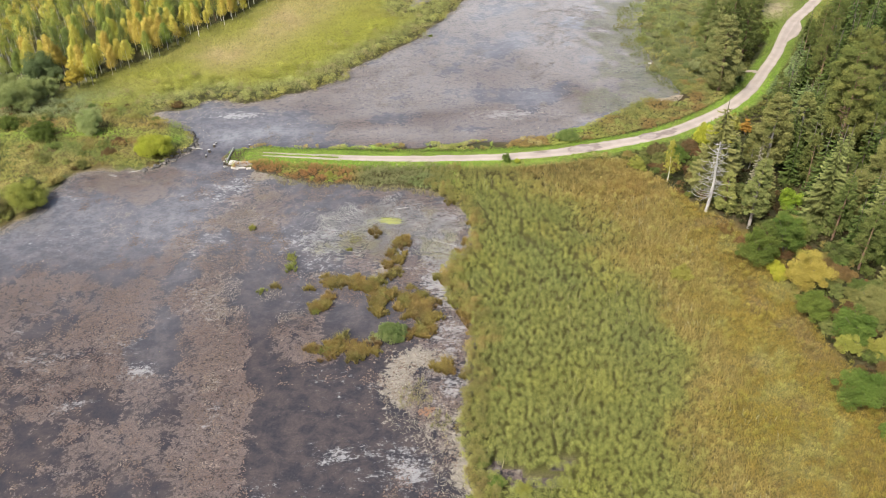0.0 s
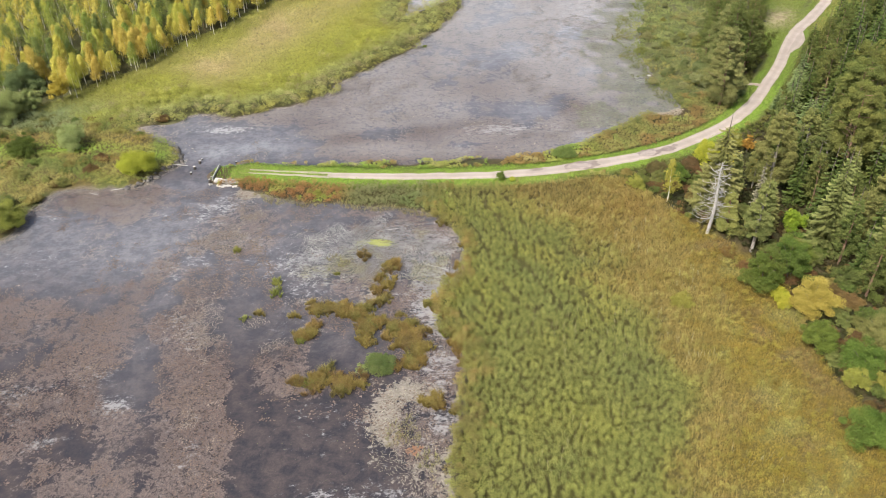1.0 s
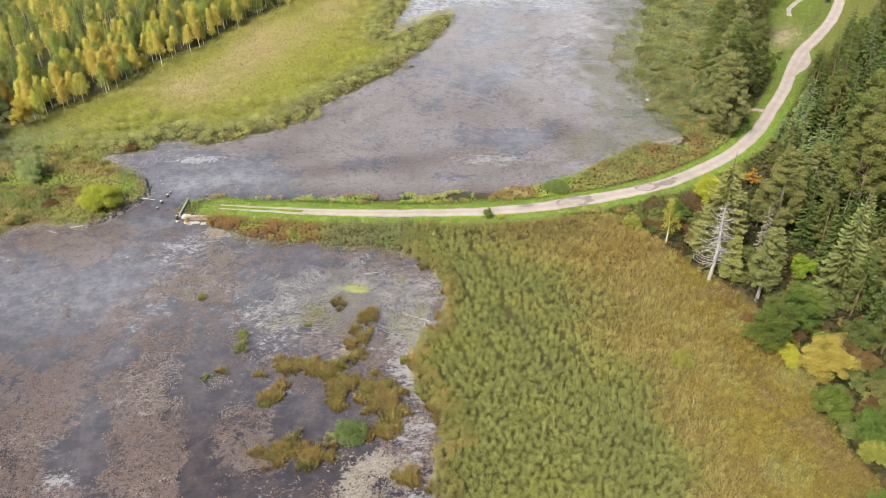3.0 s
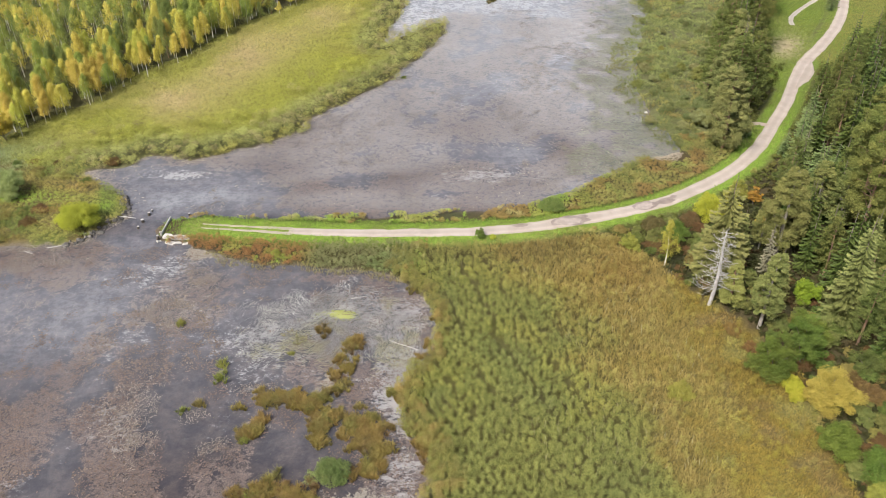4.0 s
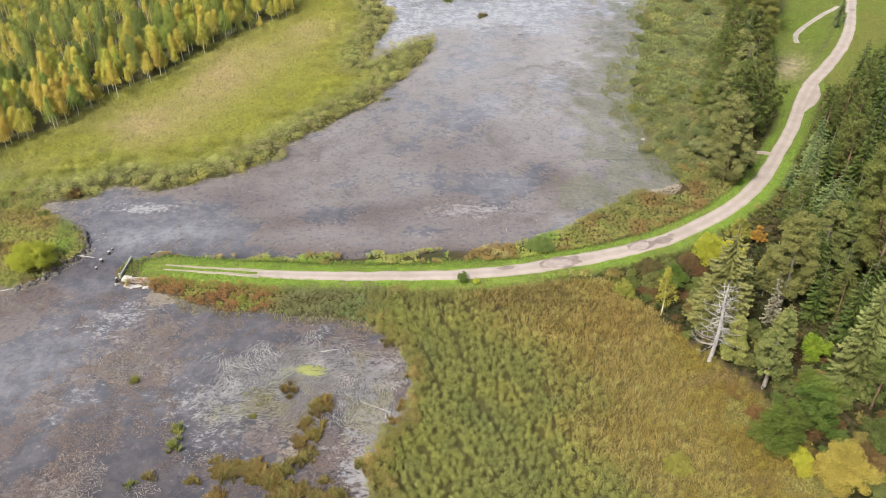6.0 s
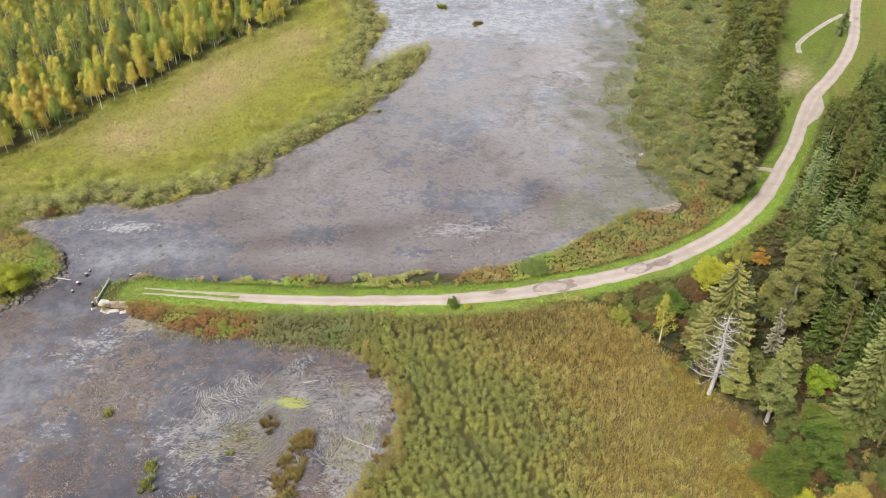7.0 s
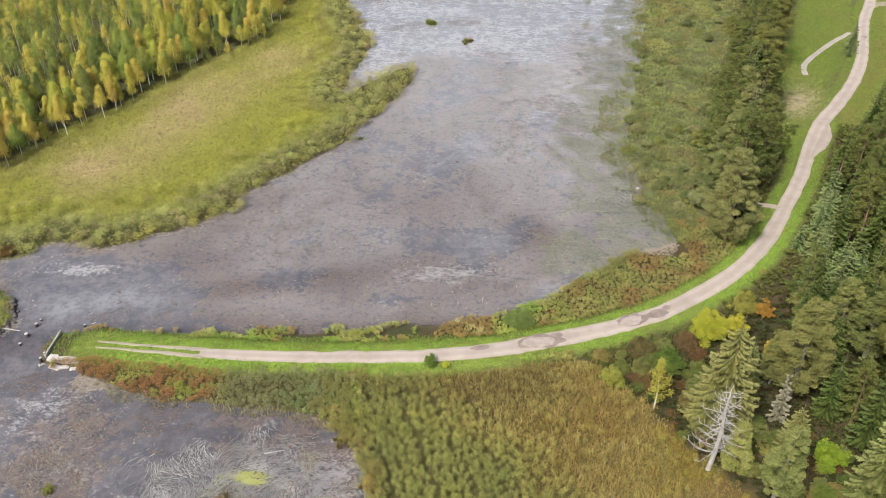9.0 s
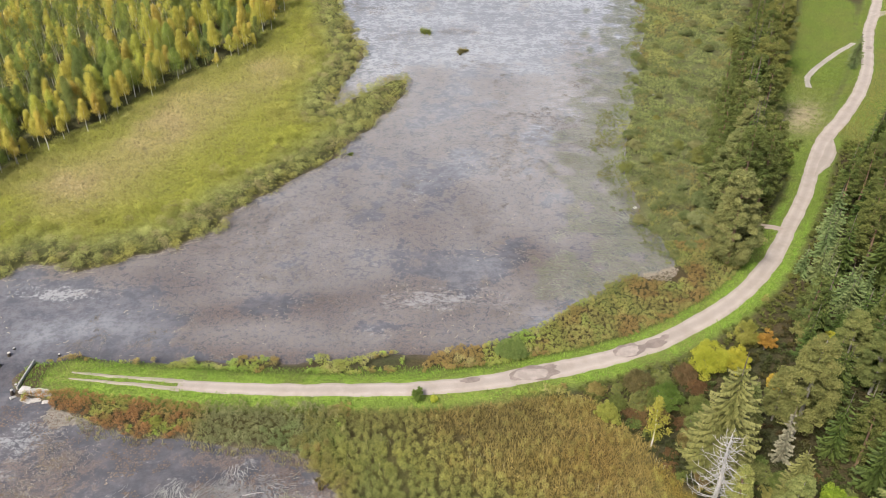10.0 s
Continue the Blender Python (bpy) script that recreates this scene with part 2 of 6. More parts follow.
def hashed(ix, iy, seed):
    h = (ix.astype(np.int64) * 374761393 + iy.astype(np.int64) * 668265263 + seed * 974634541) & 0xFFFFFFFF
    h = ((h ^ (h >> 13)) * 1274126177) & 0xFFFFFFFF
    return ((h ^ (h >> 16)) & 0xFFFFFF) / float(0xFFFFFF)


def clouds(x, y, size, seed=0, octaves=3):
    """Soft random field between 0 and 1 with lumps of the given size in metres."""
    total, amp, norm = 0.0, 1.0, 0.0
    for o in range(octaves):
        u, v = np.asarray(x) / size * 2 ** o + 31.7 * o, np.asarray(y) / size * 2 ** o + 17.3 * o
        iu, iv = np.floor(u), np.floor(v)
        fu, fv = u - iu, v - iv
        fu, fv = fu * fu * (3 - 2 * fu), fv * fv * (3 - 2 * fv)
        a, b = hashed(iu, iv, seed + o), hashed(iu + 1, iv, seed + o)
        c, d = hashed(iu, iv + 1, seed + o), hashed(iu + 1, iv + 1, seed + o)
        total = total + amp * ((a + (b - a) * fu) * (1 - fv) + (c + (d - c) * fu) * fv)
        norm += amp
        amp *= 0.5
    return total / norm


def step(v, lo, hi):
    u = np.clip((np.asarray(v, float) - lo) / (hi - lo), 0, 1)
    return u * u * (3 - 2 * u)


def away(x, y, line, closed=False):
    """Distance from plan points to a line."""
    best = np.full(np.shape(x), 1e9)
    pts = np.vstack([line, line[:1]]) if closed else line
    for (ax, ay), (bx, by) in zip(pts[:-1], pts[1:]):
        dx, dy = bx - ax, by - ay
        u = np.clip(((x - ax) * dx + (y - ay) * dy) / (dx * dx + dy * dy + 1e-12), 0, 1)
        best = np.minimum(best, (x - ax - u * dx) ** 2 + (y - ay - u * dy) ** 2)
    return np.sqrt(best)


def inside(x, y, poly):
    res = np.zeros(np.shape(x), bool)
    for (ax, ay), (bx, by) in zip(poly, np.roll(poly, -1, axis=0)):
        if ay != by:
            res ^= ((ay > y) != (by > y)) & (x < (bx - ax) * (y - ay) / (by - ay) + ax)
    return res


def blob(x, y, cx, cy, rx, ry=None, turn=0.0):
    c, s_ = math.cos(radians(turn)), math.sin(radians(turn))
    u, v = (x - cx) * c + (y - cy) * s_, -(x - cx) * s_ + (y - cy) * c
    return np.exp(-(u / rx) ** 2 - (v / (ry or rx)) ** 2)


def shore(x, y):
    """Signed distance to the shoreline, positive on land."""
    x = x + (clouds(x, y, 4.0, 11) - 0.5) * 3.6
    y = y + (clouds(x, y, 4.0, 12) - 0.5) * 3.6
    hollow = blob(x, y, 10.5, 63.4, 3.4, 1.5) + blob(x, y, 14, 66.0, 4.5, 0.9, -12) + blob(x, y, 6.3, 64.6, 1.8, 0.9) > 1.1 - clouds(x, y, 2.2, 14)
    d = np.minimum(away(x, y, west_land, True), away(x, y, east_land, True))
    land = inside(x, y, west_land) | inside(x, y, east_land) | (y < -8) | (y > 430) | (x < -320)
    return np.where(hollow, -1.5, np.where(land, d, -d))


def west_of_forest_edge(x, y):
    line = np.array(FOREST_EDGE + [(-900, 340), (-900, 150)], float)
    return inside(x, y, line)


field_poly = np.array(FIELD_EDGE + [(-20, 40), (-20, 137), (10, 137)], float)


def height(x, y, s=None, dr=None):
    s = shore(x, y) if s is None else s
    dr = away(x, y, road_line) if dr is None else dr
    z = -0.9 + 1.15 * step(s, -3.0, 1.2) + 0.25 * step(s, 3, 12)
    z = z + 0.12 * (clouds(x, y, 4.0, 5) - 0.5) * step(s, 0, 2)
    dam = np.where((x < -12) & (x > -41) & (np.abs(y - 140) < 5), 1.0, 0.0)
    near = np.maximum(step(-dr, -4.6, -1.9), dam * step(-np.abs(y - 140.6 + (x + 40) * 0.05), -3.4, -1.8) * step(s, 0.2, 1.2))
    return z * (1 - near) + 0.85 * near


def tone(*choices):
    """Blend colours by weights: pairs of weight and colour, later ones over earlier ones."""
    out = np.array(choices[0][1])[None, :] * np.ones((len(choices[1][0]), 1))
    for w, c in choices[1:]:
        out = out + np.clip(w, 0, 1)[:, None] * (np.array(c)[None, :] - out)
    return out


def tufts(pts, wide, tall, tint, each, size, slim, up, r):
    """Leafy plants: for each plan point a dome of narrow pointed leaves on top of its stems."""
    n, each, size = len(pts), each * 2, size * 0.85
    wide, tall = np.broadcast_to(wide, (n,)), np.broadcast_to(tall, (n,))
    c = np.repeat(pts + np.stack([np.zeros(n), np.zeros(n), tall * 0.62], 1), each, axis=0)
    rad = np.repeat(np.stack([wide, wide, tall * 0.42], 1), each, axis=0)
    m = len(c)
    u = r.normal(0, 1, (m, 3))
    u[:, 2] = np.abs(u[:, 2]) * np.where(r.uniform(0, 1, m) < 0.75, 1, -1)
    u /= np.linalg.norm(u, axis=1)[:, None]
    p = c + u * rad * (r.uniform(0, 1, m) ** 0.4)[:, None]
    t = u * np.array([1.0, 1.0, 0.3]) + np.array([0, 0, up]) + r.normal(0, 0.4, (m, 3))
    t /= np.linalg.norm(t, axis=1)[:, None] + 1e-9
    b = np.cross(t, r.normal(0, 0.55, (m, 3)) + np.array([0, 0, 1.0]))
    b /= np.linalg.norm(b, axis=1)[:, None] + 1e-9
    ln = (size * r.uniform(0.6, 1.35, m))[:, None]
    fall = np.array([0, 0, -0.14]) * ln
    v = np.stack([p - t * ln * 0.5 - b * ln * slim * 0.5, p - t * ln * 0.3 + b * ln * slim * 0.5, p + t * ln * 0.5 + fall], 1).reshape(-1, 3)
    return v, np.arange(m * 3).reshape(-1, 3), np.repeat(np.repeat(tint, each, axis=0) * r.uniform(0.9, 1.1, (m, 1)), 3, axis=0)


def field_tint(x, y):
    """Colours of the reed field: green in the middle, straw towards the wood, ochre moss further on."""
    edge = np.interp(y, [50, 65, 88, 105, 118, 128, 137], [27, 28, 30, 24, 18, 12, 6])
    n1, n2 = clouds(x, y, 7.0, 21), clouds(x, y, 2.2, 22)
    straw = step(x + (n1 - 0.5) * 16, edge - 4, edge + 7)
    moss = step(x + (n1 - 0.5) * 9, 36, 43)
    return np.array((1.02, 1.0, 0.86)) * tone((1, (0.245, 0.25, 0.085)), (step(n2, 0.35, 0.75) * 0.5, (0.265, 0.27, 0.088)), (step(n1, 0.5, 0.75) * 0.45, (0.30, 0.295, 0.08)),
                (step(clouds(x, y, 5.0, 27), 0.55, 0.8) * 0.5, (0.195, 0.215, 0.085)), (blob(x, y, 18, 62, 8, 9) * 0.3, (0.31, 0.315, 0.065)),
                (straw * 0.8, (0.34, 0.275, 0.105)), (straw * step(n2, 0.5, 0.8) * 0.6, (0.27, 0.215, 0.065)), (moss * 0.75, (0.225, 0.172, 0.036)), (moss * step(n1, 0.5, 0.75) * 0.7, (0.28, 0.225, 0.052)),
                (blob(x, y, 38.5, 71.5, 5.5, 4) * 0.9, (0.25, 0.2, 0.035)), (blob(x, y, 43, 92, 5, 9) * 0.45, (0.33, 0.27, 0.06)), (blob(x, y, 32.5, 127, 5, 6) * 0.5, (0.27, 0.18, 0.065)),
                (moss * step(clouds(x, y, 3.2, 28), 0.55, 0.72) * 0.7, (0.31, 0.30, 0.11)), (moss * step(clouds(x, y, 4.1, 29), 0.56, 0.74) * 0.7, (0.24, 0.18, 0.085)), (blob(x, y, 44, 80, 4, 7) * 0.5 * step(n2, 0.3, 0.6), (0.36, 0.35, 0.12)), (step(y, 126, 133) * step(30 - x, 0, 6) * 0.6, (0.2, 0.17, 0.07)))


def meadow_tint(x, y, s):
    n1, n2 = clouds(x, y, 9.0, 31), clouds(x, y, 2.5, 32)
    band = np.exp(-(away(x + (n1 - 0.5) * 9, y, np.array([(-51, 190), (-44, 206), (-37, 222), (-28, 238)], float)) / 9.0) ** 2) * (0.25 + 1.1 * n1) * (0.6 + 0.8 * clouds(x, y, 4.0, 33))
    return 1.1 * tone((1, (0.29, 0.3, 0.055)), (step(n2, 0.4, 0.75) * 0.5, (0.25, 0.265, 0.055)), (step(n1, 0.5, 0.75) * 0.5, (0.33, 0.31, 0.085)), (band, (0.42, 0.35, 0.17)),
                (step(-s, -11, -4) * 0.75, (0.27, 0.29, 0.11)), (blob(x, y, -84, 167, 12, 5, 8) * 0.9, (0.21, 0.25, 0.115)), (step(-s, -3.5, -0.5) * step(n2, 0.4, 0.6) * 0.5, (0.34, 0.30, 0.06)))


def tree_line(y):
    """Where the trees of the east shore begin: x for a given y."""
    return np.interp(y, [170, 190, 215, 250, 290], [57, 60, 70, 84, 98])


def ground_tint(x, y, s, dr):
    n1, n2 = clouds(x, y, 6.0, 41), clouds(x, y, 1.8, 42)
    west = inside(x, y, west_land)
    wood_w = west_of_forest_edge(x, y)
    marsh = inside(x, y, field_poly) & ~west
    # forest floor, kept very dark to paint in the shade between trees
    out = tone((1, (0.06, 0.05, 0.022)), (step(n1, 0.4, 0.7), (0.045, 0.05, 0.02)), (step(n2, 0.55, 0.8) * 0.6, (0.075, 0.048, 0.025)))
    out = np.where(west[:, None], tone((1, (0.13, 0.15, 0.04)), (step(n1, 0.4, 0.6), (0.15, 0.12, 0.045))), out)
    # reed colour scaled down: shade between the tufts painted into the ground
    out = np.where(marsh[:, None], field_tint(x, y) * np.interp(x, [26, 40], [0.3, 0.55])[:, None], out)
    lawn = west & ~(wood_w & (away(x, y, np.array(FOREST_EDGE, float)) > 3.5)) & (y > 163 - 0.12 * (x + 70) + (clouds(x, y, 5, 88) - 0.5) * 8)
    # meadow ground darkened towards the shore, painted shade under the rim reeds
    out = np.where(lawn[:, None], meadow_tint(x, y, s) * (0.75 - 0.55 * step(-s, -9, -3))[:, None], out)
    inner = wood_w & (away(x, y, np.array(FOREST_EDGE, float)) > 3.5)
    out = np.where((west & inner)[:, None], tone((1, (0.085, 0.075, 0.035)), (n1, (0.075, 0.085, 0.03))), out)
    flooded = (x > 36) & (x < tree_line(y)) & (y > 166) & ~west
    out = np.where(flooded[:, None], tone((1, (0.12, 0.13, 0.05)), (step(n2, 0.5, 0.7), (0.08, 0.085, 0.04))), out)
    # mown verge and the clearing beside the road
    clear = np.maximum(step(-dr, -4.2, -2.6), step(-(away(x, y, np.array([(79, 200), (90, 226), (104, 250), (116, 280)], float))), -9, -5))
    clear = np.maximum(clear, step(-(away(x, y, np.array([(97, 205), (112, 230), (126, 255), (140, 285)], float))), -9, -5))
    clear = clear * np.where(x > -44, 1, 0) * np.where(west, 0, 1)
    out = out + clear[:, None] * (tone((1, (0.13, 0.185, 0.03)), (step(180 - y, 0, 10), (0.17, 0.25, 0.038)), (step(n1, 0.45, 0.75) * 0.5, (0.17, 0.165, 0.05)), (blob(x, y, 87, 216, 4.5, 8, -30) * 0.9, (0.33, 0.27, 0.17)), (step(x - 0.6 * (y - 200), 96, 104) * 0.6, (0.22, 0.185, 0.065))) - out)
    mud = step(-s, -0.8, 0.4) * np.where(flooded, 0.4, 1.0)
    return out + mud[:, None] * (np.array((0.13, 0.105, 0.085))[None, :] - out)


# ---- mesh helpers ----
def link(name, verts, faces, material, parent=None, tint=None, label="", smooth=False, **floats):
    me = bpy.data.meshes.new(name)
    v, f = np.asarray(verts, np.float32), np.asarray(faces, np.int32)
    k = f.shape[1]
    me.vertices.add(len(v))
    me.vertices.foreach_set("co", v.ravel())
    me.loops.add(f.size)
    me.loops.foreach_set("vertex_index", f.ravel())
    me.polygons.add(len(f))
    me.polygons.foreach_set("loop_start", np.arange(0, f.size, k, dtype=np.int32))
    me.polygons.foreach_set("use_smooth", np.full(len(f), smooth))
    if tint is not None:
        a = me.attributes.new("tint", "FLOAT_COLOR", "POINT")
        a.data.foreach_set("color", np.hstack([tint, np.ones((len(tint), 1))]).astype(np.float32).ravel())
    for key, val in floats.items():
        me.attributes.new(key, "FLOAT", "POINT").data.foreach_set("value", np.asarray(val, np.float32))
    me.materials.append(material)
    me.update(calc_edges=True)
    me.validate()
    ob = new(name, me)
    ob.parent = parent
    if label:
        tagged(ob, label)
    return ob


def part(name, bm, material, parent=None, label="", smooth=False):
    me = bpy.data.meshes.new(name)
    bm.to_mesh(me)
    bm.free()
    me.materials.append(material)
    if smooth:
        me.polygons.foreach_set("use_smooth", np.full(len(me.polygons), True))
    ob = new(name, me)
    ob.parent = parent
    if label:
        tagged(ob, label)
    return ob


def thing(name, x, y, z, label, category, group="", kind="", turn=0.0):
    ob = tagged(new(name), label, category, group, kind)
    ob.matrix_basis = pose(x, y, z, 0, 0, turn)
    ob.empty_display_size = 0.3
    return ob


def grid_faces(nu, nv):
    i = np.arange(nu * nv).reshape(nv, nu)
    return np.stack([i[:-1, :-1], i[:-1, 1:], i[1:, 1:], i[1:, :-1]], -1).reshape(-1, 4)


def tube(path, radii, sides=6):
    """A tapered round limb along a path."""
    path, radii = np.asarray(path, float), np.asarray(radii, float)
    ang = np.arange(sides) / sides * 2 * np.pi
    t = np.gradient(path, axis=0)
    t /= np.linalg.norm(t, axis=1)[:, None] + 1e-9
    ref = np.where(np.abs(t[:, 2:3]) > 0.9, np.array([[1.0, 0, 0]]), np.array([[0, 0, 1.0]]))
    u = np.cross(t, ref)
    u /= np.linalg.norm(u, axis=1)[:, None] + 1e-9
    w = np.cross(t, u)
    v = path[:, None] + radii[:, None, None] * (np.cos(ang)[None, :, None] * u[:, None] + np.sin(ang)[None, :, None] * w[:, None])
    v = v.reshape(-1, 3)
    i = np.arange(len(path) * sides).reshape(-1, sides)
    a, b = i[:-1], i[1:]
    f = np.stack([a, np.roll(a, -1, 1), np.roll(b, -1, 1), b], -1).reshape(-1, 4)
    tri = np.vstack([f[:, [0, 1, 2]], f[:, [0, 2, 3]]])
    return v, tri


def join(pieces):
    vs, fs, n = [], [], 0
    for v, f in pieces:
        vs.append(v)
        fs.append(f + n)
        n += len(v)
    return np.vstack(vs), np.vstack(fs)


def blades(pts, tall, tint, each, width, spread, droop, r):
    """Tufts of bent leaves: for every plan point some blades of two segments that bow outwards."""
    n = len(pts)
    p = np.repeat(pts, each, axis=0)
    m = len(p)
    a = r.uniform(0, 2 * np.pi, m)
    rad = spread * np.sqrt(r.uniform(0, 1, m))
    base = p + np.stack([np.cos(a) * rad, np.sin(a) * rad, np.zeros(m)], 1)
    out = a + r.normal(0, 0.9, m)
    h = np.repeat(tall, each) * r.uniform(0.6, 1.1, m)
    lean = np.stack([np.cos(out), np.sin(out), np.zeros(m)], 1)
    b1 = base + lean * (h * droop * 0.3)[:, None] + np.array([0, 0, 1.0]) * (h * 0.62)[:, None]
    b2 = base + lean * (h * droop * r.uniform(0.7, 1.3, m))[:, None] + np.array([0, 0, 1.0]) * (h * r.uniform(0.8, 1.0, m))[:, None]
    side_a = r.uniform(0, 2 * np.pi, m)
    side = np.stack([np.cos(side_a), np.sin(side_a), np.zeros(m)], 1) * (width * r.uniform(0.6, 1.3, m))[:, None] * 0.5
    v = np.stack([base - side * 0.6, base + side * 0.6, b1 + side, b1 - side, b2], 1).reshape(-1, 3)
    k = np.arange(m)[:, None] * 5
    f = np.concatenate([k + np.array([[0, 1, 2]]), k + np.array([[0, 2, 3]]), k + np.array([[3, 2, 4]])], 0)
    c = np.repeat(np.repeat(tint, each, axis=0) * r.uniform(0.75, 1.25, (m, 1)), 5, axis=0)
    return v, f, c


def scatter(x0, x1, y0, y1, gap, r):
    gx, gy = np.meshgrid(np.arange(x0, x1, gap), np.arange(y0, y1, gap))
    x = gx.ravel() + r.uniform(-0.5, 0.5, gx.size) * gap
    y = gy.ravel() + r.uniform(-0.5, 0.5, gx.size) * gap
    return x, y


def leaf_cloud(centres, radii, each, size, slim, colours, up, r, shell=0.5):
    """Leaves gathered in clumps: each a small pointed blade."""
    each, size = each * 2, size * 0.66
    c = np.repeat(np.asarray(centres, float), each, axis=0)
    rad = np.repeat(np.asarray(radii, float), each, axis=0)
    m = len(c)
    u = r.normal(0, 1, (m, 3))
    u /= np.linalg.norm(u, axis=1)[:, None]
    p = c + u * rad * (r.uniform(0, 1, m) ** shell)[:, None]
    nrm = u * 0.5 + np.array([0, 0, up]) + r.normal(0, 0.55, (m, 3))
    nrm /= np.linalg.norm(nrm, axis=1)[:, None]
    t = np.cross(nrm, r.normal(0, 1, (m, 3)))
    t /= np.linalg.norm(t, axis=1)[:, None] + 1e-9
    b = np.cross(nrm, t)
    ln = (size * r.uniform(0.6, 1.3, m))[:, None]
    v = np.stack([p - t * ln * 0.5 - b * ln * slim * 0.55, p - t * ln * 0.35 + b * ln * slim * 0.55, p + t * ln * 0.55 + nrm * ln * 0.06], 1).reshape(-1, 3)
    f = np.arange(m * 3).reshape(-1, 3)
    lo, hi = np.array(colours[0]), np.array(colours[1])
    per_clump = np.repeat(r.uniform(0, 1, (len(centres), 1)), each, axis=0)
    q = np.clip(per_clump * 0.65 + r.uniform(0, 0.35, (m, 1)), 0, 1)
    return v, f, np.repeat(lo + (hi - lo) * q, 3, axis=0)


# ---- ground, water, road ----
def far_axis(lo, hi, gap, reach):
    core = np.arange(lo, hi + gap, gap)
    steps = np.array([3, 8, 18, 40, 90, 200, 450, 1000, reach])
    return np.concatenate([lo - steps[::-1], core, core[-1] + steps])


def build_ground():
    gx, gy = far_axis(-140, 160, 1.25, 2600), far_axis(-22, 320, 1.25, 2600)
    x, y = (a.ravel() for a in np.meshgrid(gx, gy))
    s, dr = shore(x, y), away(x, y, road_line)
    z = height(x, y, s, dr)
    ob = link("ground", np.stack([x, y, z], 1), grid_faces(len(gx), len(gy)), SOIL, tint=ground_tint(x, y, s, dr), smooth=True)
    return tagged(ob, "marshy shore ground with turf, moss and mud", "ground", kind="structure")


def streak_of(x, y, x0, y0, x1, y1, wide):
    """Closeness to a bent drifting line on the pond, one on the line and none beyond its width."""
    px_, py_ = x + (clouds(x, y, 11, 151, 4) - 0.5) * 15, y + (clouds(x, y, 11, 152, 4) - 0.5) * 15
    return np.exp(-(away(px_, py_, np.array([(x0, y0), (x1, y1)], float)) / wide) ** 2)


def weed_plan(x, y):
    """How thick the weed floats on the near pond: brown rafts between open dark lanes."""
    m = 0.54 + 0.2 * streak_of(x, y, -37, 100, -24, 58, 5.0) + 0.22 * streak_of(x, y, -56, 85, -47, 80, 3.5) + 0.1 * streak_of(x, y, -53, 69, -37, 67, 4.0) - 0.12 * step(-y, -80, -64) * step(-x, 20, 40) + 0.2 * blob(x, y, -38, 112, 11, 9) + 0.2 * blob(x, y, -47, 95, 5, 8)
    m = m - 0.4 * streak_of(x, y, -27.5, 98, -16.5, 62, 3.2) - 0.3 * streak_of(x, y, -42.5, 112, -41, 82, 3.0) - 0.3 * blob(x, y, -44, 74, 4, 4) - 0.25 * blob(x, y, -36, 77, 2.5, 6) - 0.35 * blob(x, y, -64, 116, 17, 13)
    return m - 0.4 * blob(x, y, -13, 70, 7, 9) - 0.25 * blob(x, y, -22, 116, 9, 12) - 0.5 * blob(x, y, -14, 92, 4, 3.5) + 0.25 * blob(x, y, -60, 132, 9, 3)


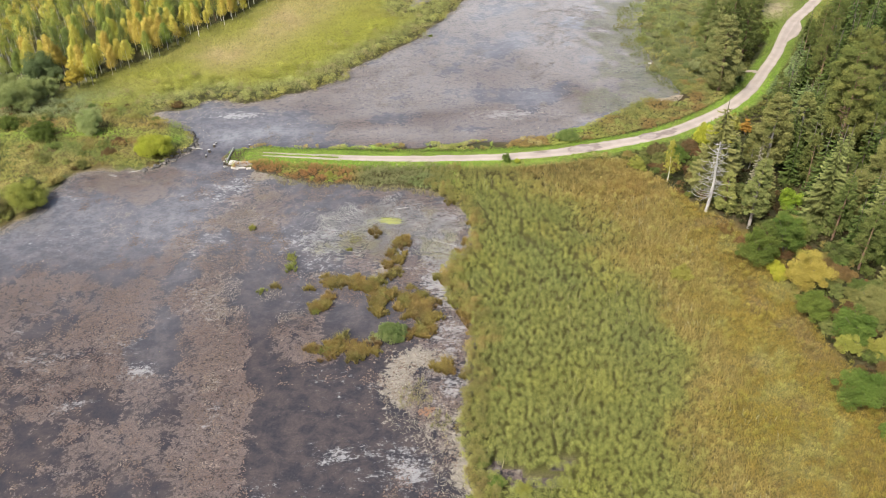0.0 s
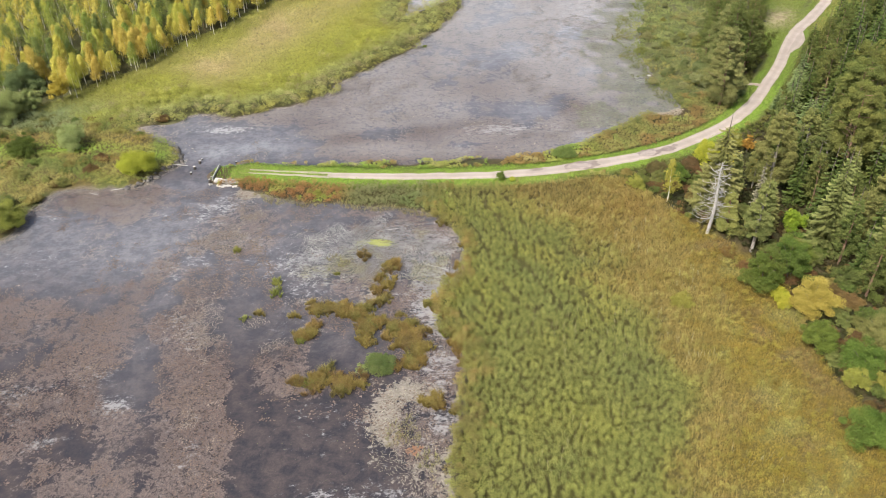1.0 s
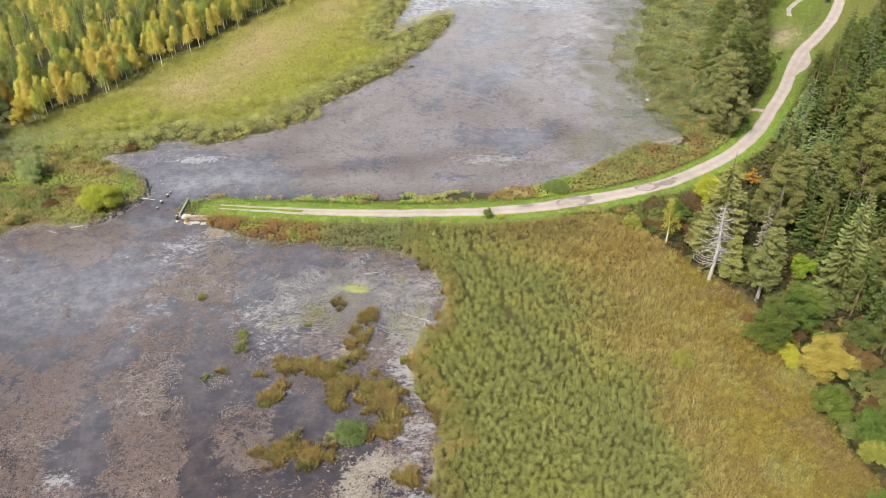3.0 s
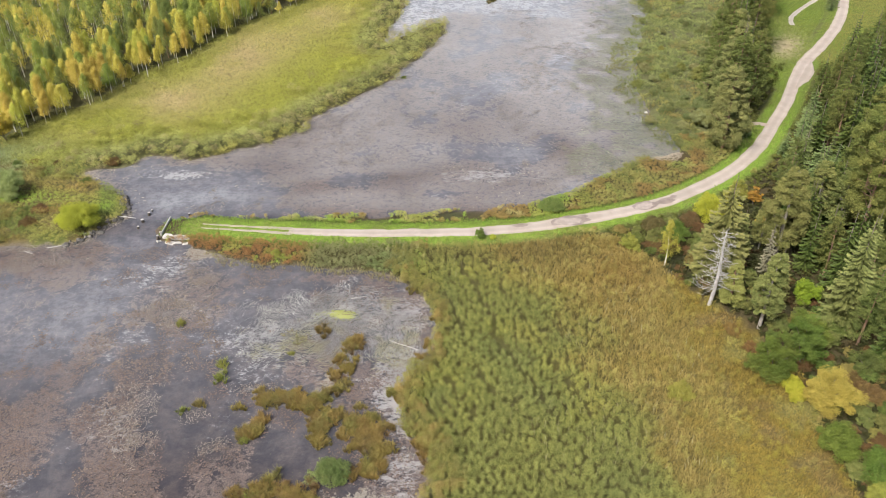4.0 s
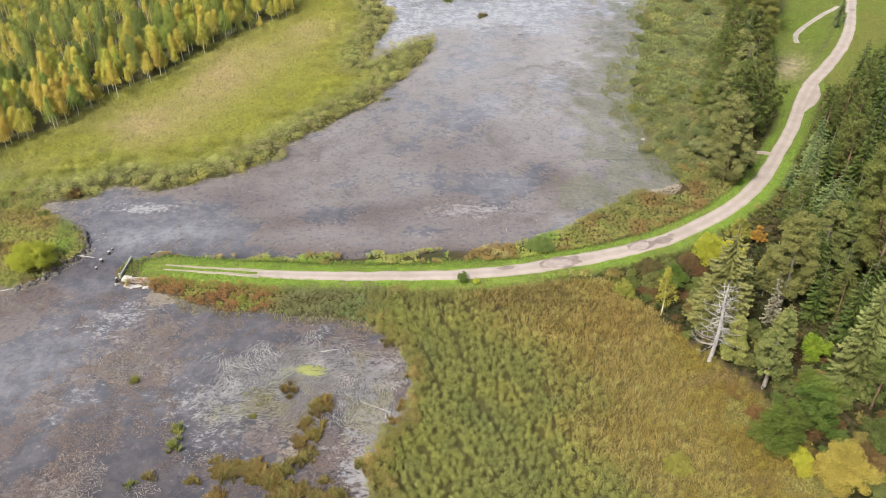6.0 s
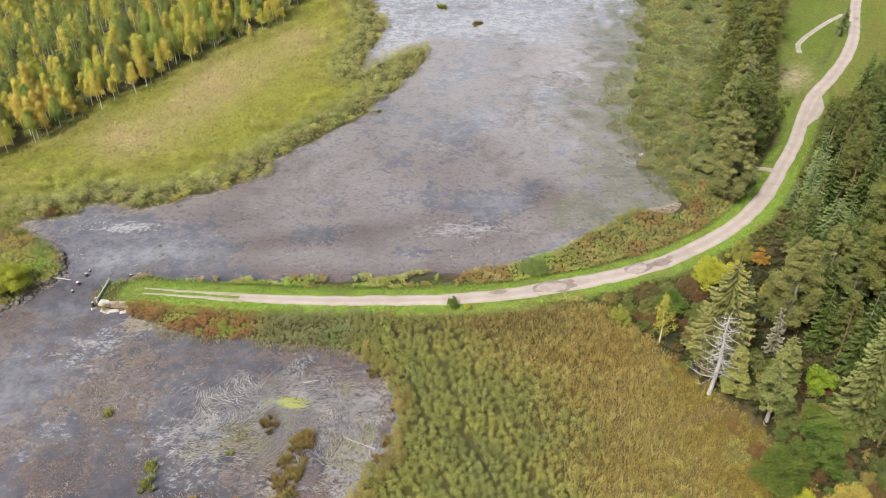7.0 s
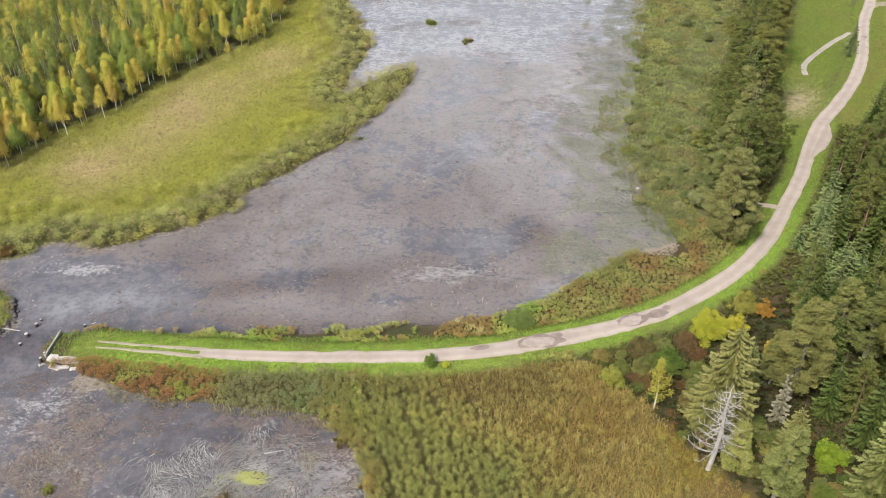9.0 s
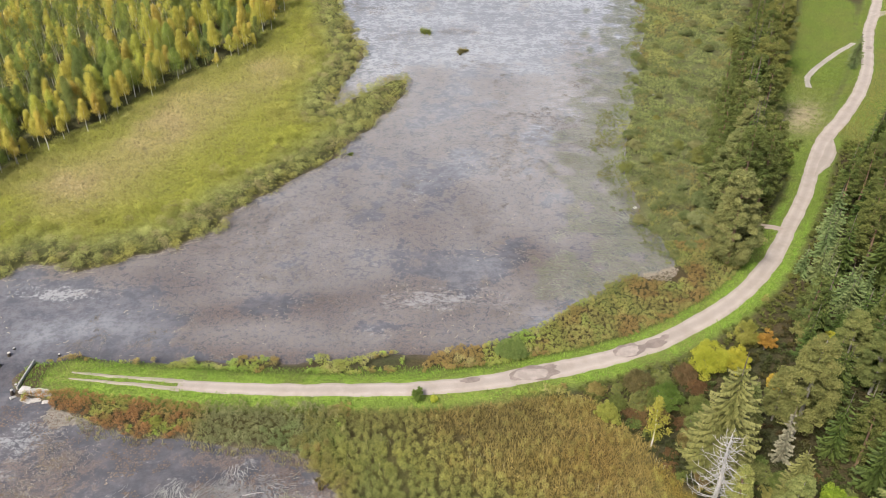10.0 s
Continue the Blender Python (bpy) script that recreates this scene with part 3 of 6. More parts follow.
def build_water():
    gx, gy = np.concatenate([[-340, -240, -180], np.arange(-140, 100, 1.1), [120, 160]]), np.concatenate([np.arange(-12, 45, 3.0), np.arange(45, 320, 1.1), [340, 440]])
    x, y = (a.ravel() for a in np.meshgrid(gx, gy))
    s = shore(x, y)
    near = step(140 - y, -2, 4)
    mat = near * weed_plan(x, y) + (1 - near) * 0.40
    mat = mat - 0.9 * blob(x, y, -46, 146, 7, 12) - 0.6 * blob(x, y, -34, 152, 8, 5)
    mat = mat + 0.35 * blob(x, y, 23, 181, 9, 14) + 0.3 * blob(x, y, -17, 172, 12, 7) + 0.4 * blob(x, y, 0, 157, 22, 7) + 0.3 * blob(x, y, -60, 131, 8, 4) - 0.45 * blob(x, y, -13, 92, 4, 3)
    mat = mat + 0.2 * step(y, 142, 150) - 0.35 * step(y, 225, 262) + 0.3 * blob(x, y, -20, 153, 6, 2.5) + 0.35 * blob(x, y, -7, 147.5, 16, 2) - 0.5 * blob(x, y, 6, 152, 4, 2) - 0.5 * blob(x, y, -14, 155.5, 11, 2.5, 12) - 0.4 * blob(x, y, 26, 170, 4, 5)
    mat = mat + (clouds(x, y, 11, 131) - 0.5) * 0.8
    scum = 0.36 - 0.12 * step(y, 141, 150) + 0.22 * blob(x, y, -12, 115, 17, 13) + 0.14 * blob(x, y, -1, 100, 4, 16) + 0.1 * blob(x, y, 0, 108, 4, 20) + 0.22 * blob(x, y, -34, 130, 8, 6) + 0.25 * blob(x, y, 12, 157, 14, 6) + 0.2 * blob(x, y, -42, 158, 12, 4) + 0.25 * blob(x, y, 44, 190, 6, 34, -8) + 0.3 * blob(x, y, -3, 236, 6, 8)
    scum = scum + 0.12 * step(y, 200, 260) + 0.2 * blob(x, y, -1, 98, 3, 14) + 0.06 * blob(x, y, -9, 66, 6, 4) - 0.3 * blob(x, y, -46, 146, 6, 8) - 0.3 * blob(x, y, -34, 152, 8, 5)
    scum = scum + 0.3 * blob(x, y, -43, 158.5, 9, 1.8) + 0.3 * blob(x, y, 14, 158, 8, 2.5) + 0.2 * blob(x, y, 8, 187, 6, 6) + 0.3 * blob(x, y, 5, 150, 4, 1.5) + (clouds(x, y, 8, 132) - 0.5) * 0.55
    scum = scum + 0.35 * blob(x, y, -43, 82.5, 3, 1.5) + 0.3 * blob(x, y, -58, 85, 5, 2) + 0.25 * blob(x, y, -50, 76, 5, 1.5, 20) + 0.3 * blob(x, y, -5, 66, 3, 3) + 0.2 * blob(x, y, -15, 68, 5, 1.5) + 0.08 * streak_of(x, y, -25, 128, -24, 100, 3) + 0.15 * streak_of(x, y, -34, 95, -29, 70, 2)
    pale = 0.8 * blob(x, y, -4, 84.5, 4.5, 2.6) + 0.75 * blob(x, y, -7.5, 79, 3, 5) + blob(x, y, -2, 72, 4.0, 5) * 0.45 + blob(x, y, 0.8, 64, 2.2, 5) * 0.45 + 0.5 * blob(x, y, -19, 97, 3, 1.5) + blob(x, y, 47.5, 163, 4, 2.5) + blob(x, y, -35, 134, 2.6, 2) + blob(x, y, -11, 104.5, 1.2, 3) * 0.8
    pale = pale + 0.42 * step(s, -1.8, -0.2) * step(140 - y, 0, 5)
    # scum film and painted sky sheen, stronger with distance as reflection would be
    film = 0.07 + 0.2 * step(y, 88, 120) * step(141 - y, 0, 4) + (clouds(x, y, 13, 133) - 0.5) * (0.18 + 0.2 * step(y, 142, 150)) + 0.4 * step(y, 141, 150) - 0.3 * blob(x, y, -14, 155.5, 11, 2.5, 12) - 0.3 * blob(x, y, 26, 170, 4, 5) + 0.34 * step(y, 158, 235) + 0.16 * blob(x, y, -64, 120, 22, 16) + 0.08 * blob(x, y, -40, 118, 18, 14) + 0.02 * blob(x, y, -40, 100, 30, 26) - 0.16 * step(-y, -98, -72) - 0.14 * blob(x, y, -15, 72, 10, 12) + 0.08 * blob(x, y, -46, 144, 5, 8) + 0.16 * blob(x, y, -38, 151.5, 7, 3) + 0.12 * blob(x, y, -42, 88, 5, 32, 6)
    algae = blob(x, y, -10.2, 118.4, 2.6, 1.3, -10) * 1.1 + blob(x, y, -14, 118.2, 0.9) * 0.9 + blob(x, y, -6.2, 97.3, 1.8, 1.0, -20)
    z = np.zeros_like(x)
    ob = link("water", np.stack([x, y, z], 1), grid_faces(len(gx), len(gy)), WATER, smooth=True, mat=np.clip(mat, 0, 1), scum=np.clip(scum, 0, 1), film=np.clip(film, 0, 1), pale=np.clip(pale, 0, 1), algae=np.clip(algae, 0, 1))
    return tagged(ob, "shallow grey-brown pond water with weed mats and scum", "water", kind="structure")


def ribbon(name, line, wide, lift, tint, label, wobble=0.25, across=9, worn=True):
    """A gravel strip that follows the ground, slightly crowned, with frayed edges and worn wheel lines."""
    line = np.asarray(line, float)
    t = np.gradient(line, axis=0)
    t /= np.linalg.norm(t, axis=1)[:, None]
    nrm = np.stack([-t[:, 1], t[:, 0]], 1)
    u = np.linspace(-1, 1, across)
    i = np.arange(len(line))
    w = np.broadcast_to(np.asarray(wide, float), (len(line),)) * 0.5
    l_edge, r_edge = (w + wobble * (clouds(line[:, 0], line[:, 1], 1.6, sd) - 0.5) * 2 for sd in (61, 62))
    off = np.where(u[None] < 0, u[None] * r_edge[:, None], u[None] * l_edge[:, None])
    x, y = line[:, 0:1] + nrm[:, 0:1] * off, line[:, 1:2] + nrm[:, 1:2] * off
    z = height(x.ravel(), y.ravel()).reshape(x.shape) + lift + 0.05 * (1 - u[None] ** 2) - np.where(np.abs(u) > 0.99, 0.06 + lift, 0)[None]
    wear = np.exp(-((np.abs(u) - 0.5) / 0.22) ** 2) if worn else np.ones(across)
    c = np.array(tint)[None, None] * (0.86 + 0.2 * wear[None, :, None]) * (0.94 + 0.12 * clouds(x, y, 3.0, 63)[..., None])
    ob = link(name, np.stack([x, y, z], -1).reshape(-1, 3), grid_faces(across, len(line)), GRAVEL, tint=c.reshape(-1, 3), smooth=True)
    return tagged(ob, label, "road", kind="structure")


def fine_line(points, gap=0.5):
    p = sweep(points, 10)
    d = np.concatenate([[0], np.cumsum(np.linalg.norm(np.diff(p, axis=0), axis=1))])
    q = np.arange(0, d[-1], gap)
    return np.stack([np.interp(q, d, p[:, 0]), np.interp(q, d, p[:, 1])], 1)


ground = build_ground()
water = build_water()
PALE_GRAVEL = (0.38, 0.325, 0.285)
main = fine_line(ROAD)
ruts_line = main[main[:, 0] < -20.2]
main = main[main[:, 0] > -21.5]
for name, off in (("rut_north", 0.62), ("rut_south", -0.62)):
    bow = 0.25 * np.sin(ruts_line[:, 0] * 0.25)
    ribbon(name, ruts_line + np.stack([0 * bow, off + np.sign(off) * bow * 0.3], 1), np.interp(ruts_line[:, 0], [-36, -31, -26, -20], [0.35, 0.6, 0.85, 1.1]), 0.035, (0.31, 0.275, 0.215), "worn gravel wheel rut in the grass of the dam head", 0.22, 5)
ribbon("road", main, np.interp(main[:, 0], [-35, -27, -17, -8, 10, 26, 45, 80, 92, 110], [1.0, 1.9, 2.3, 2.5, 2.8, 3.5, 3.2, 2.9, 3.4, 3.0]), 0.04, PALE_GRAVEL, "pale pinkish gravel track on the dam and up the bank")
bay = fine_line([(80.9, 191.4), (83.6, 195.6), (86.6, 200.3), (89.6, 206.0)])
ribbon("road_bay", bay, np.interp(np.linspace(0, 1, len(bay)), [0, 0.35, 0.7, 1], [0.5, 3.4, 3.4, 0.5]), 0.03, (0.35, 0.3, 0.262), "gravel passing bay beside the track", 0.2)
ribbon("road_stub", fine_line([(66.4, 176.9), (68.5, 175.6), (71, 174.6)]), 1.7, 0.03, (0.36, 0.29, 0.245), "short gravel stub beside the track", 0.35)
ribbon("side_track", fine_line([(93.2, 229.5), (94.6, 234.5), (98.6, 240), (105, 247), (112.5, 254)]), 1.5, 0.04, (0.36, 0.33, 0.29), "narrow pale gravel side path", 0.2)
ribbon("branch_road", fine_line([(124, 271), (128, 273.5), (136, 274.5), (150, 272)]), 2.8, 0.05, PALE_GRAVEL, "gravel branch road at the fork", 0.2)


# ---- puddles on the track ----
WET = rough_material("wet_grit", (0.19, 0.15, 0.128), (0.27, 0.218, 0.187), 0.8, 0.5, 0.15)
PUDDLE, pn, pl, pp = nodes_of("muddy_puddle")
pl.new(mix(pn, pl, ramp(pn, pl, noise_tex(pn, pl, 0.9, 3), 0.35, 0.65), (0.29, 0.245, 0.215), (0.36, 0.305, 0.27)), pp.inputs["Base Color"])
pp.inputs["Roughness"].default_value = 0.06
pp.inputs["IOR"].default_value = 1.33


def outline_disc(rx, ry, seed, wob):
    r = np.random.default_rng(seed)
    a = np.arange(56) / 56 * 2 * np.pi
    w = 1 + sum(wob * r.uniform(0.4, 1) * r.choice([-1, 1]) / k ** 0.6 * np.cos(k * a + r.uniform(0, 6)) for k in range(2, 10))
    return np.vstack([[(0, 0, 0)], np.stack([np.cos(a) * rx * w, np.sin(a) * ry * w, np.zeros(56)], 1)]), np.stack([np.zeros(56, int), 1 + np.arange(56), 1 + (np.arange(56) + 1) % 56], 1)


def puddle(x, y, rx, ry, turn, seed, full=True, fx=0.0):
    z = float(height(np.array([x]), np.array([y]))[0]) + 0.115 + (0 if full else 0.012 + 0.004 * (seed % 3))
    p = thing("puddle", x, y, z, "shallow muddy puddle with a dark wet rim" if full else "dark damp hollow in the gravel", "puddle", "puddles on the track", turn=turn)
    v, f = outline_disc(rx * 1.1, ry * 1.1, seed, 0.13)
    link("wet_rim", v, f, WET, p)
    if full:
        v, f = outline_disc(rx * 0.78, ry * 0.85, seed + 40, 0.1)
        link("water_film", v + np.array([rx * fx, -ry * 0.1, 0.008]), f, PUDDLE, p)


puddle(26.0, 141.2, 2.9, 1.3, 10, 1, True, -0.12)
puddle(39.6, 145.7, 2.2, 1.15, 20, 2, True, -0.15)
puddle(43.4, 147.1, 1.6, 0.8, 24, 3, False)
puddle(17.6, 139.9, 1.1, 0.5, 8, 4, False)
puddle(114.6, 250.5, 1.0, 0.7, 65, 5)
puddle(28.3, 142.4, 0.9, 0.45, 15, 6, False)
puddle(45.0, 148.4, 0.7, 0.4, 28, 7, False)


# ---- grass and reeds, uncountable stands ----
def stand(name, x, y, tall, tint, each, width, spread, droop, label, category, lift=0.0, floor=None):
    z = (height(x, y) if floor is None else np.full(len(x), floor)) + lift
    v, f, c = blades(np.stack([x, y, z], 1), np.broadcast_to(tall, (len(x),)), tint, each, width, spread, droop, rng)
    return tagged(link(name, v, f, REED, tint=c), label, category, kind="stuff")


def leafy(name, x, y, wide, tall, tint, each, size, slim, up, label, category, floor=None):
    z = height(x, y) if floor is None else np.full(len(x), floor)
    v, f, c = tufts(np.stack([x, y, z], 1), wide, tall, tint, each, size, slim, up, rng)
    return tagged(link(name, v, f, REED, tint=c), label, category, kind="stuff")


# reed field between the pond, the dam and the wood
x, y = scatter(-3, 60, 52, 138, 0.6, rng)
s, dr = shore(x, y), away(x, y, road_line)
gaps = np.abs((((x - 6) * 0.94 + (y - 110) * 0.35 + (clouds(x, y, 9, 71) - 0.5) * 4) % 4.4) - 2.2)
trail = (gaps < 0.27) & (y > 97) & (y < 131) & (x > 4) & (x < 25) & (clouds(x, y, 6, 72) > 0.36)
edge = np.interp(y, [50, 65, 88, 105, 118, 128, 137], [27, 28, 30, 24, 18, 14, 10])
dry = step(x + (clouds(x, y, 7.0, 21) - 0.5) * 16, edge - 1, edge + 6)
keep = inside(x, y, field_poly) & (s > -0.4) & (dr > 4.0) & ~trail & (clouds(x, y, 0.95, 73) > 0.27) & (rng.uniform(0, 1, len(x)) > dry * 0.85)
x, y, s = x[keep], y[keep], s[keep]
t = field_tint(x, y) * (0.62 + 0.4 * clouds(x, y, 1.7, 78) + 0.36 * clouds(x, y, 0.6, 70, 1))[:, None]
rim = step(-s, -3.2, -0.8)[:, None] * step(clouds(x, y, 2.6, 74), 0.3, 0.6)[:, None]
t = t + 0.7 * rim * (np.array((0.30, 0.25, 0.08)) - t)
tall = 0.85 + 1.1 * clouds(x, y, 1.15, 75) + rng.uniform(0, 0.35, len(x))
leafy("field_reeds", x, y, 0.34 + 0.14 * clouds(x, y, 1.2, 77), tall, t, 56, 0.19, 0.32, 0.1, "dense green leafy reed bed beside the pond", "reeds")
x, y = scatter(4, 64, 52, 138, 0.5, rng)
edge = np.interp(y, [50, 65, 88, 105, 118, 128, 137], [27, 28, 30, 24, 18, 14, 10])
dry = step(x + (clouds(x, y, 7.0, 21) - 0.5) * 16, edge - 1, edge + 6)
ragged = inside(x + (clouds(x, y, 5, 79) - 0.5) * 7, y, field_poly)
keep = ragged & (away(x, y, road_line) > 4.0) & (rng.uniform(0, 1, len(x)) < dry) & (clouds(x, y, 1.4, 73) > 0.27)
x, y = x[keep], y[keep]
moss = step(x + (clouds(x, y, 7.0, 21) - 0.5) * 9, 36, 43)
stand("dry_grass", x, y, (0.5 + 0.55 * clouds(x, y, 1.5, 75)) * (1 - 0.5 * moss) * (1 - 0.5 * blob(x, y, 38.5, 71.5, 6, 4.5)), field_tint(x, y) * (0.74 + 0.5 * clouds(x, y, 1.3, 78))[:, None], 14, 0.06, 0.32, 0.75, "straw-coloured dry sedge between reed bed and wood", "grass")

# tall ochre clumps along the water's edge of the field
x, y = scatter(-4, 10, 56, 131, 1.25, rng)
s = shore(x, y)
keep = (s > -0.5) & (s < 1.2 + 3.2 * clouds(x, y, 6, 171)) & inside(x + 1.5, y, field_poly) & (rng.uniform(0, 1, len(x)) < 0.8)
x, y = x[keep], y[keep]
n1 = clouds(x, y, 5, 172)
leafy("edge_reeds", x, y, 0.55 + 0.4 * rng.uniform(0, 1, len(x)), 1.3 + 1.1 * rng.uniform(0, 1, len(x)), tone((1, (0.21, 0.2, 0.065)), (step(n1, 0.42, 0.6) * step(y, 80, 88), (0.36, 0.275, 0.09)), (step(n1, 0.55, 0.7) * 0.6, (0.28, 0.24, 0.085)), (step(rng.uniform(0, 1, len(x)), 0.75, 0.8) * 0.7, (0.17, 0.13, 0.05))), 110, 0.4, 0.16, 0.5, "ochre and olive reed clumps at the pond's edge", "reeds")

# pale plumes standing out of the field
x, y = scatter(2, 40, 56, 132, 1.5, rng)
keep = inside(x, y, field_poly) & (shore(x, y) > 2) & (clouds(x, y, 6, 76) > 0.58)
x, y = x[keep], y[keep]
stand("reed_plumes", x, y, 1.9, np.full((len(x), 3), (0.40, 0.36, 0.22)), 2, 0.05, 0.3, 0.25, "pale dry reed plumes above the reed bed", "reeds")

# meadow on the far west shore
x, y = scatter(-122, 8, 155, 305, 0.62, rng)
s = shore(x, y)
keep = (x < 12) & (s > -0.7) & ~west_of_forest_edge(x, y) & (y > 163 - 0.12 * (x + 70) + (clouds(x, y, 5, 88) - 0.5) * 8)
keep = keep & (rng.uniform(0, 1, len(x)) > 0.6 * step(-s, -9, -4))
x, y, s = x[keep], y[keep], s[keep]
tm = meadow_tint(x, y, s)
leafy("meadow_grass", x, y, 0.42, 0.55 + 0.6 * clouds(x, y, 2.4, 82), tm * (0.88 + 0.26 * clouds(x, y, 2.2, 83))[:, None], 17, 0.34, 0.2, 0.9, "yellow-green sedge meadow beside the wood", "grass")
x, y = scatter(-122, 8, 155, 305, 1.75, rng)
s = shore(x, y)
keep = (x < 12) & (s > -0.8) & (s < 13) & ~west_of_forest_edge(x, y) & (y > 163 - 0.12 * (x + 70) + (clouds(x, y, 5, 88) - 0.5) * 8) & (clouds(x, y, 3.5, 84) + 0.4 * step(-s, -9, -1) > 0.56)
x, y, s = x[keep], y[keep], s[keep]
leafy("meadow_reeds", x, y, 0.85 + 0.9 * rng.uniform(0, 1, len(x)) * clouds(x, y, 3, 85), 1.1 + 2.2 * rng.uniform(0.3, 1, len(x)) * clouds(x, y, 2.6, 81), (meadow_tint(x, y, s) + (rng.uniform(0, 1, (len(x), 1)) < 0.22) * (np.array((0.31, 0.265, 0.13)) - meadow_tint(x, y, s)) * 0.8) * (0.65 + 0.7 * rng.uniform(0, 1, (len(x), 1))), 150, 0.27, 0.26, 0.25, "tall grey-green reed clumps rimming the meadow by the water", "reeds")

# peninsula west of the channel
x, y = scatter(-125, -48, 100, 172, 0.55, rng)
s = shore(x, y)
keep = inside(x, y, west_land) & (s > 0.25) & ~west_of_forest_edge(x, y) & (y <= 163 - 0.12 * (x + 70) + (clouds(x, y, 5, 88) - 0.5) * 8)
x, y, s = x[keep], y[keep], s[keep]
n1, n2 = clouds(x, y, 7, 91), clouds(x, y, 2.4, 92)
mown = blob(x, y, -77, 150, 15, 2.3, 3) + 0.8 * blob(x, y, -55.5, 147, 2.6, 2.4)
t = tone((1, (0.26, 0.25, 0.07)), (step(n1, 0.42, 0.6) * 0.8, (0.24, 0.145, 0.055)), (step(n2, 0.5, 0.72) * 0.6, (0.17, 0.2, 0.05)), (step(clouds(x, y, 3.4, 90), 0.52, 0.68) * 0.8, (0.35, 0.28, 0.10)), (blob(x, y, -60, 153, 8, 2.2, -10) * 0.85, (0.33, 0.19, 0.08)), (blob(x, y, -67, 145.5, 6, 2.2) * step(n2, 0.3, 0.55), (0.23, 0.125, 0.055)),
         (blob(x, y, -74, 141, 6, 3) * 0.6, (0.16, 0.19, 0.06)), (step(clouds(x, y, 4.5, 86), 0.6, 0.72) * 0.8, (0.14, 0.19, 0.045)), (mown, (0.25, 0.37, 0.05)), (step(y, 155, 158) * step(-x, 72, 76) * 0.9, (0.2, 0.23, 0.11)))
leafy("bank_grass", x, y, 0.34, (0.35 + 2.9 * n2 ** 1.6) * (1 - 0.75 * np.clip(mown, 0, 1)), t * 1.18, 16, 0.3, 0.26, 0.4, "rough green and rusty grass on the bank", "grass")

# dam: mown verge beside the gravel, tall weeds down to the water on both sides
x, y = scatter(-43, 138, 133, 290, 0.5, rng)
s, dr = shore(x, y), away(x, y, road_line)
tip = (x < -14) & (np.abs(y - 141.0 + (x + 40) * 0.05) < 2.9)
ruts = (dr < np.interp(x, [-36, -30, -24, -17, -8], [0.75, 0.9, 1.05, 1.1, 1.3])) & ~((dr < np.interp(x, [-36, -28, -22, -19], [0.45, 0.3, 0.18, 0.0])) & (x < -19))
half = np.interp(x, [-35, -27, -8, 10, 26, 45, 80], [0.55, 0.75, 1.2, 1.4, 1.7, 1.6, 1.5])
clear_w = away(x, y, np.array([(79, 200), (90, 226), (104, 250), (116, 280)], float)) < 6.5
clear_e = away(x, y, np.array([(97, 205), (112, 230), (126, 255), (140, 285)], float)) < 6.5
keep = (s > 0.1) & ~inside(x, y, west_land) & (((dr > half + 0.05) & (dr < half + 1.1 + 0.7 * clouds(x, y, 5, 93) + 1.8 * ((y > 139.5) & (x < 28)))) | tip | ((clear_w | clear_e) & (dr > 2))) & ~ruts & (blob(x, y, 87, 216, 3.4, 7, -30) < rng.uniform(0.1, 1.0, len(x))) & (away(x, y, np.array([(80.9, 191.4), (83.6, 195.6), (86.6, 200.3), (89.6, 206.0)])) > 1.6) & (away(x, y, np.array([(66.4, 176.9), (68.5, 175.6), (71, 174.6)])) > 0.8) & (away(x, y, np.array([(93.2, 229.5), (94.6, 234.5), (98.6, 240), (105, 247), (112.5, 254)])) > 0.7)
x, y = x[keep], y[keep]
n1 = clouds(x, y, 3.5, 94)
t = tone((1, (0.2, 0.315, 0.042)), (step(n1, 0.45, 0.7) * 0.6, (0.255, 0.325, 0.055)), (step(y, 176, 192) * (0.3 + 0.6 * clouds(x, y, 9, 99)), (0.19, 0.19, 0.06)), (step(away(x, y, np.array([(97, 205), (112, 230), (126, 255), (140, 285)], float)), 8, 4) * (0.4 + 0.5 * n1), (0.25, 0.2, 0.07)))
stand("verge_grass", x, y, 0.2 + 0.16 * n1, t, 7, 0.075, 0.34, 0.7, "short bright green grass verge along the track", "grass")

x, y = scatter(-41, 62, 128, 172, 0.48, rng)
s, dr = shore(x, y), away(x, y, np.vstack([[(-42.5, 140.9)], road_line]))
keep = (s > -0.2) & (dr > 2.9) & ((y < 141) | (x > 26) | (clouds(x, y, 3.2, 108) > 0.4)) & (blob(x, y, -24.6, 143.1, 1.3, 1.4) < 0.4) & (blob(x, y, -6.6, 142.3, 0.9, 1.2) < 0.4) & (blob(x, y, 47.5, 163.5, 4.5, 3) < 0.45) & ~inside(x, y, west_land) & (dr < 12 + 10 * step(x, 30, 50)) & ~((y < 137.2) & (x > 2)) & ~((y < road_line[:, 1].min() + 18) & (x > 30) & (y < 140 + (x - 30) * 0.55))
x, y = x[keep], y[keep]
n1, n2 = clouds(x, y, 4.5, 95), clouds(x, y, 1.8, 96)
south = step(139 - y, 0, 2) * step(2 - x, 0, 4)
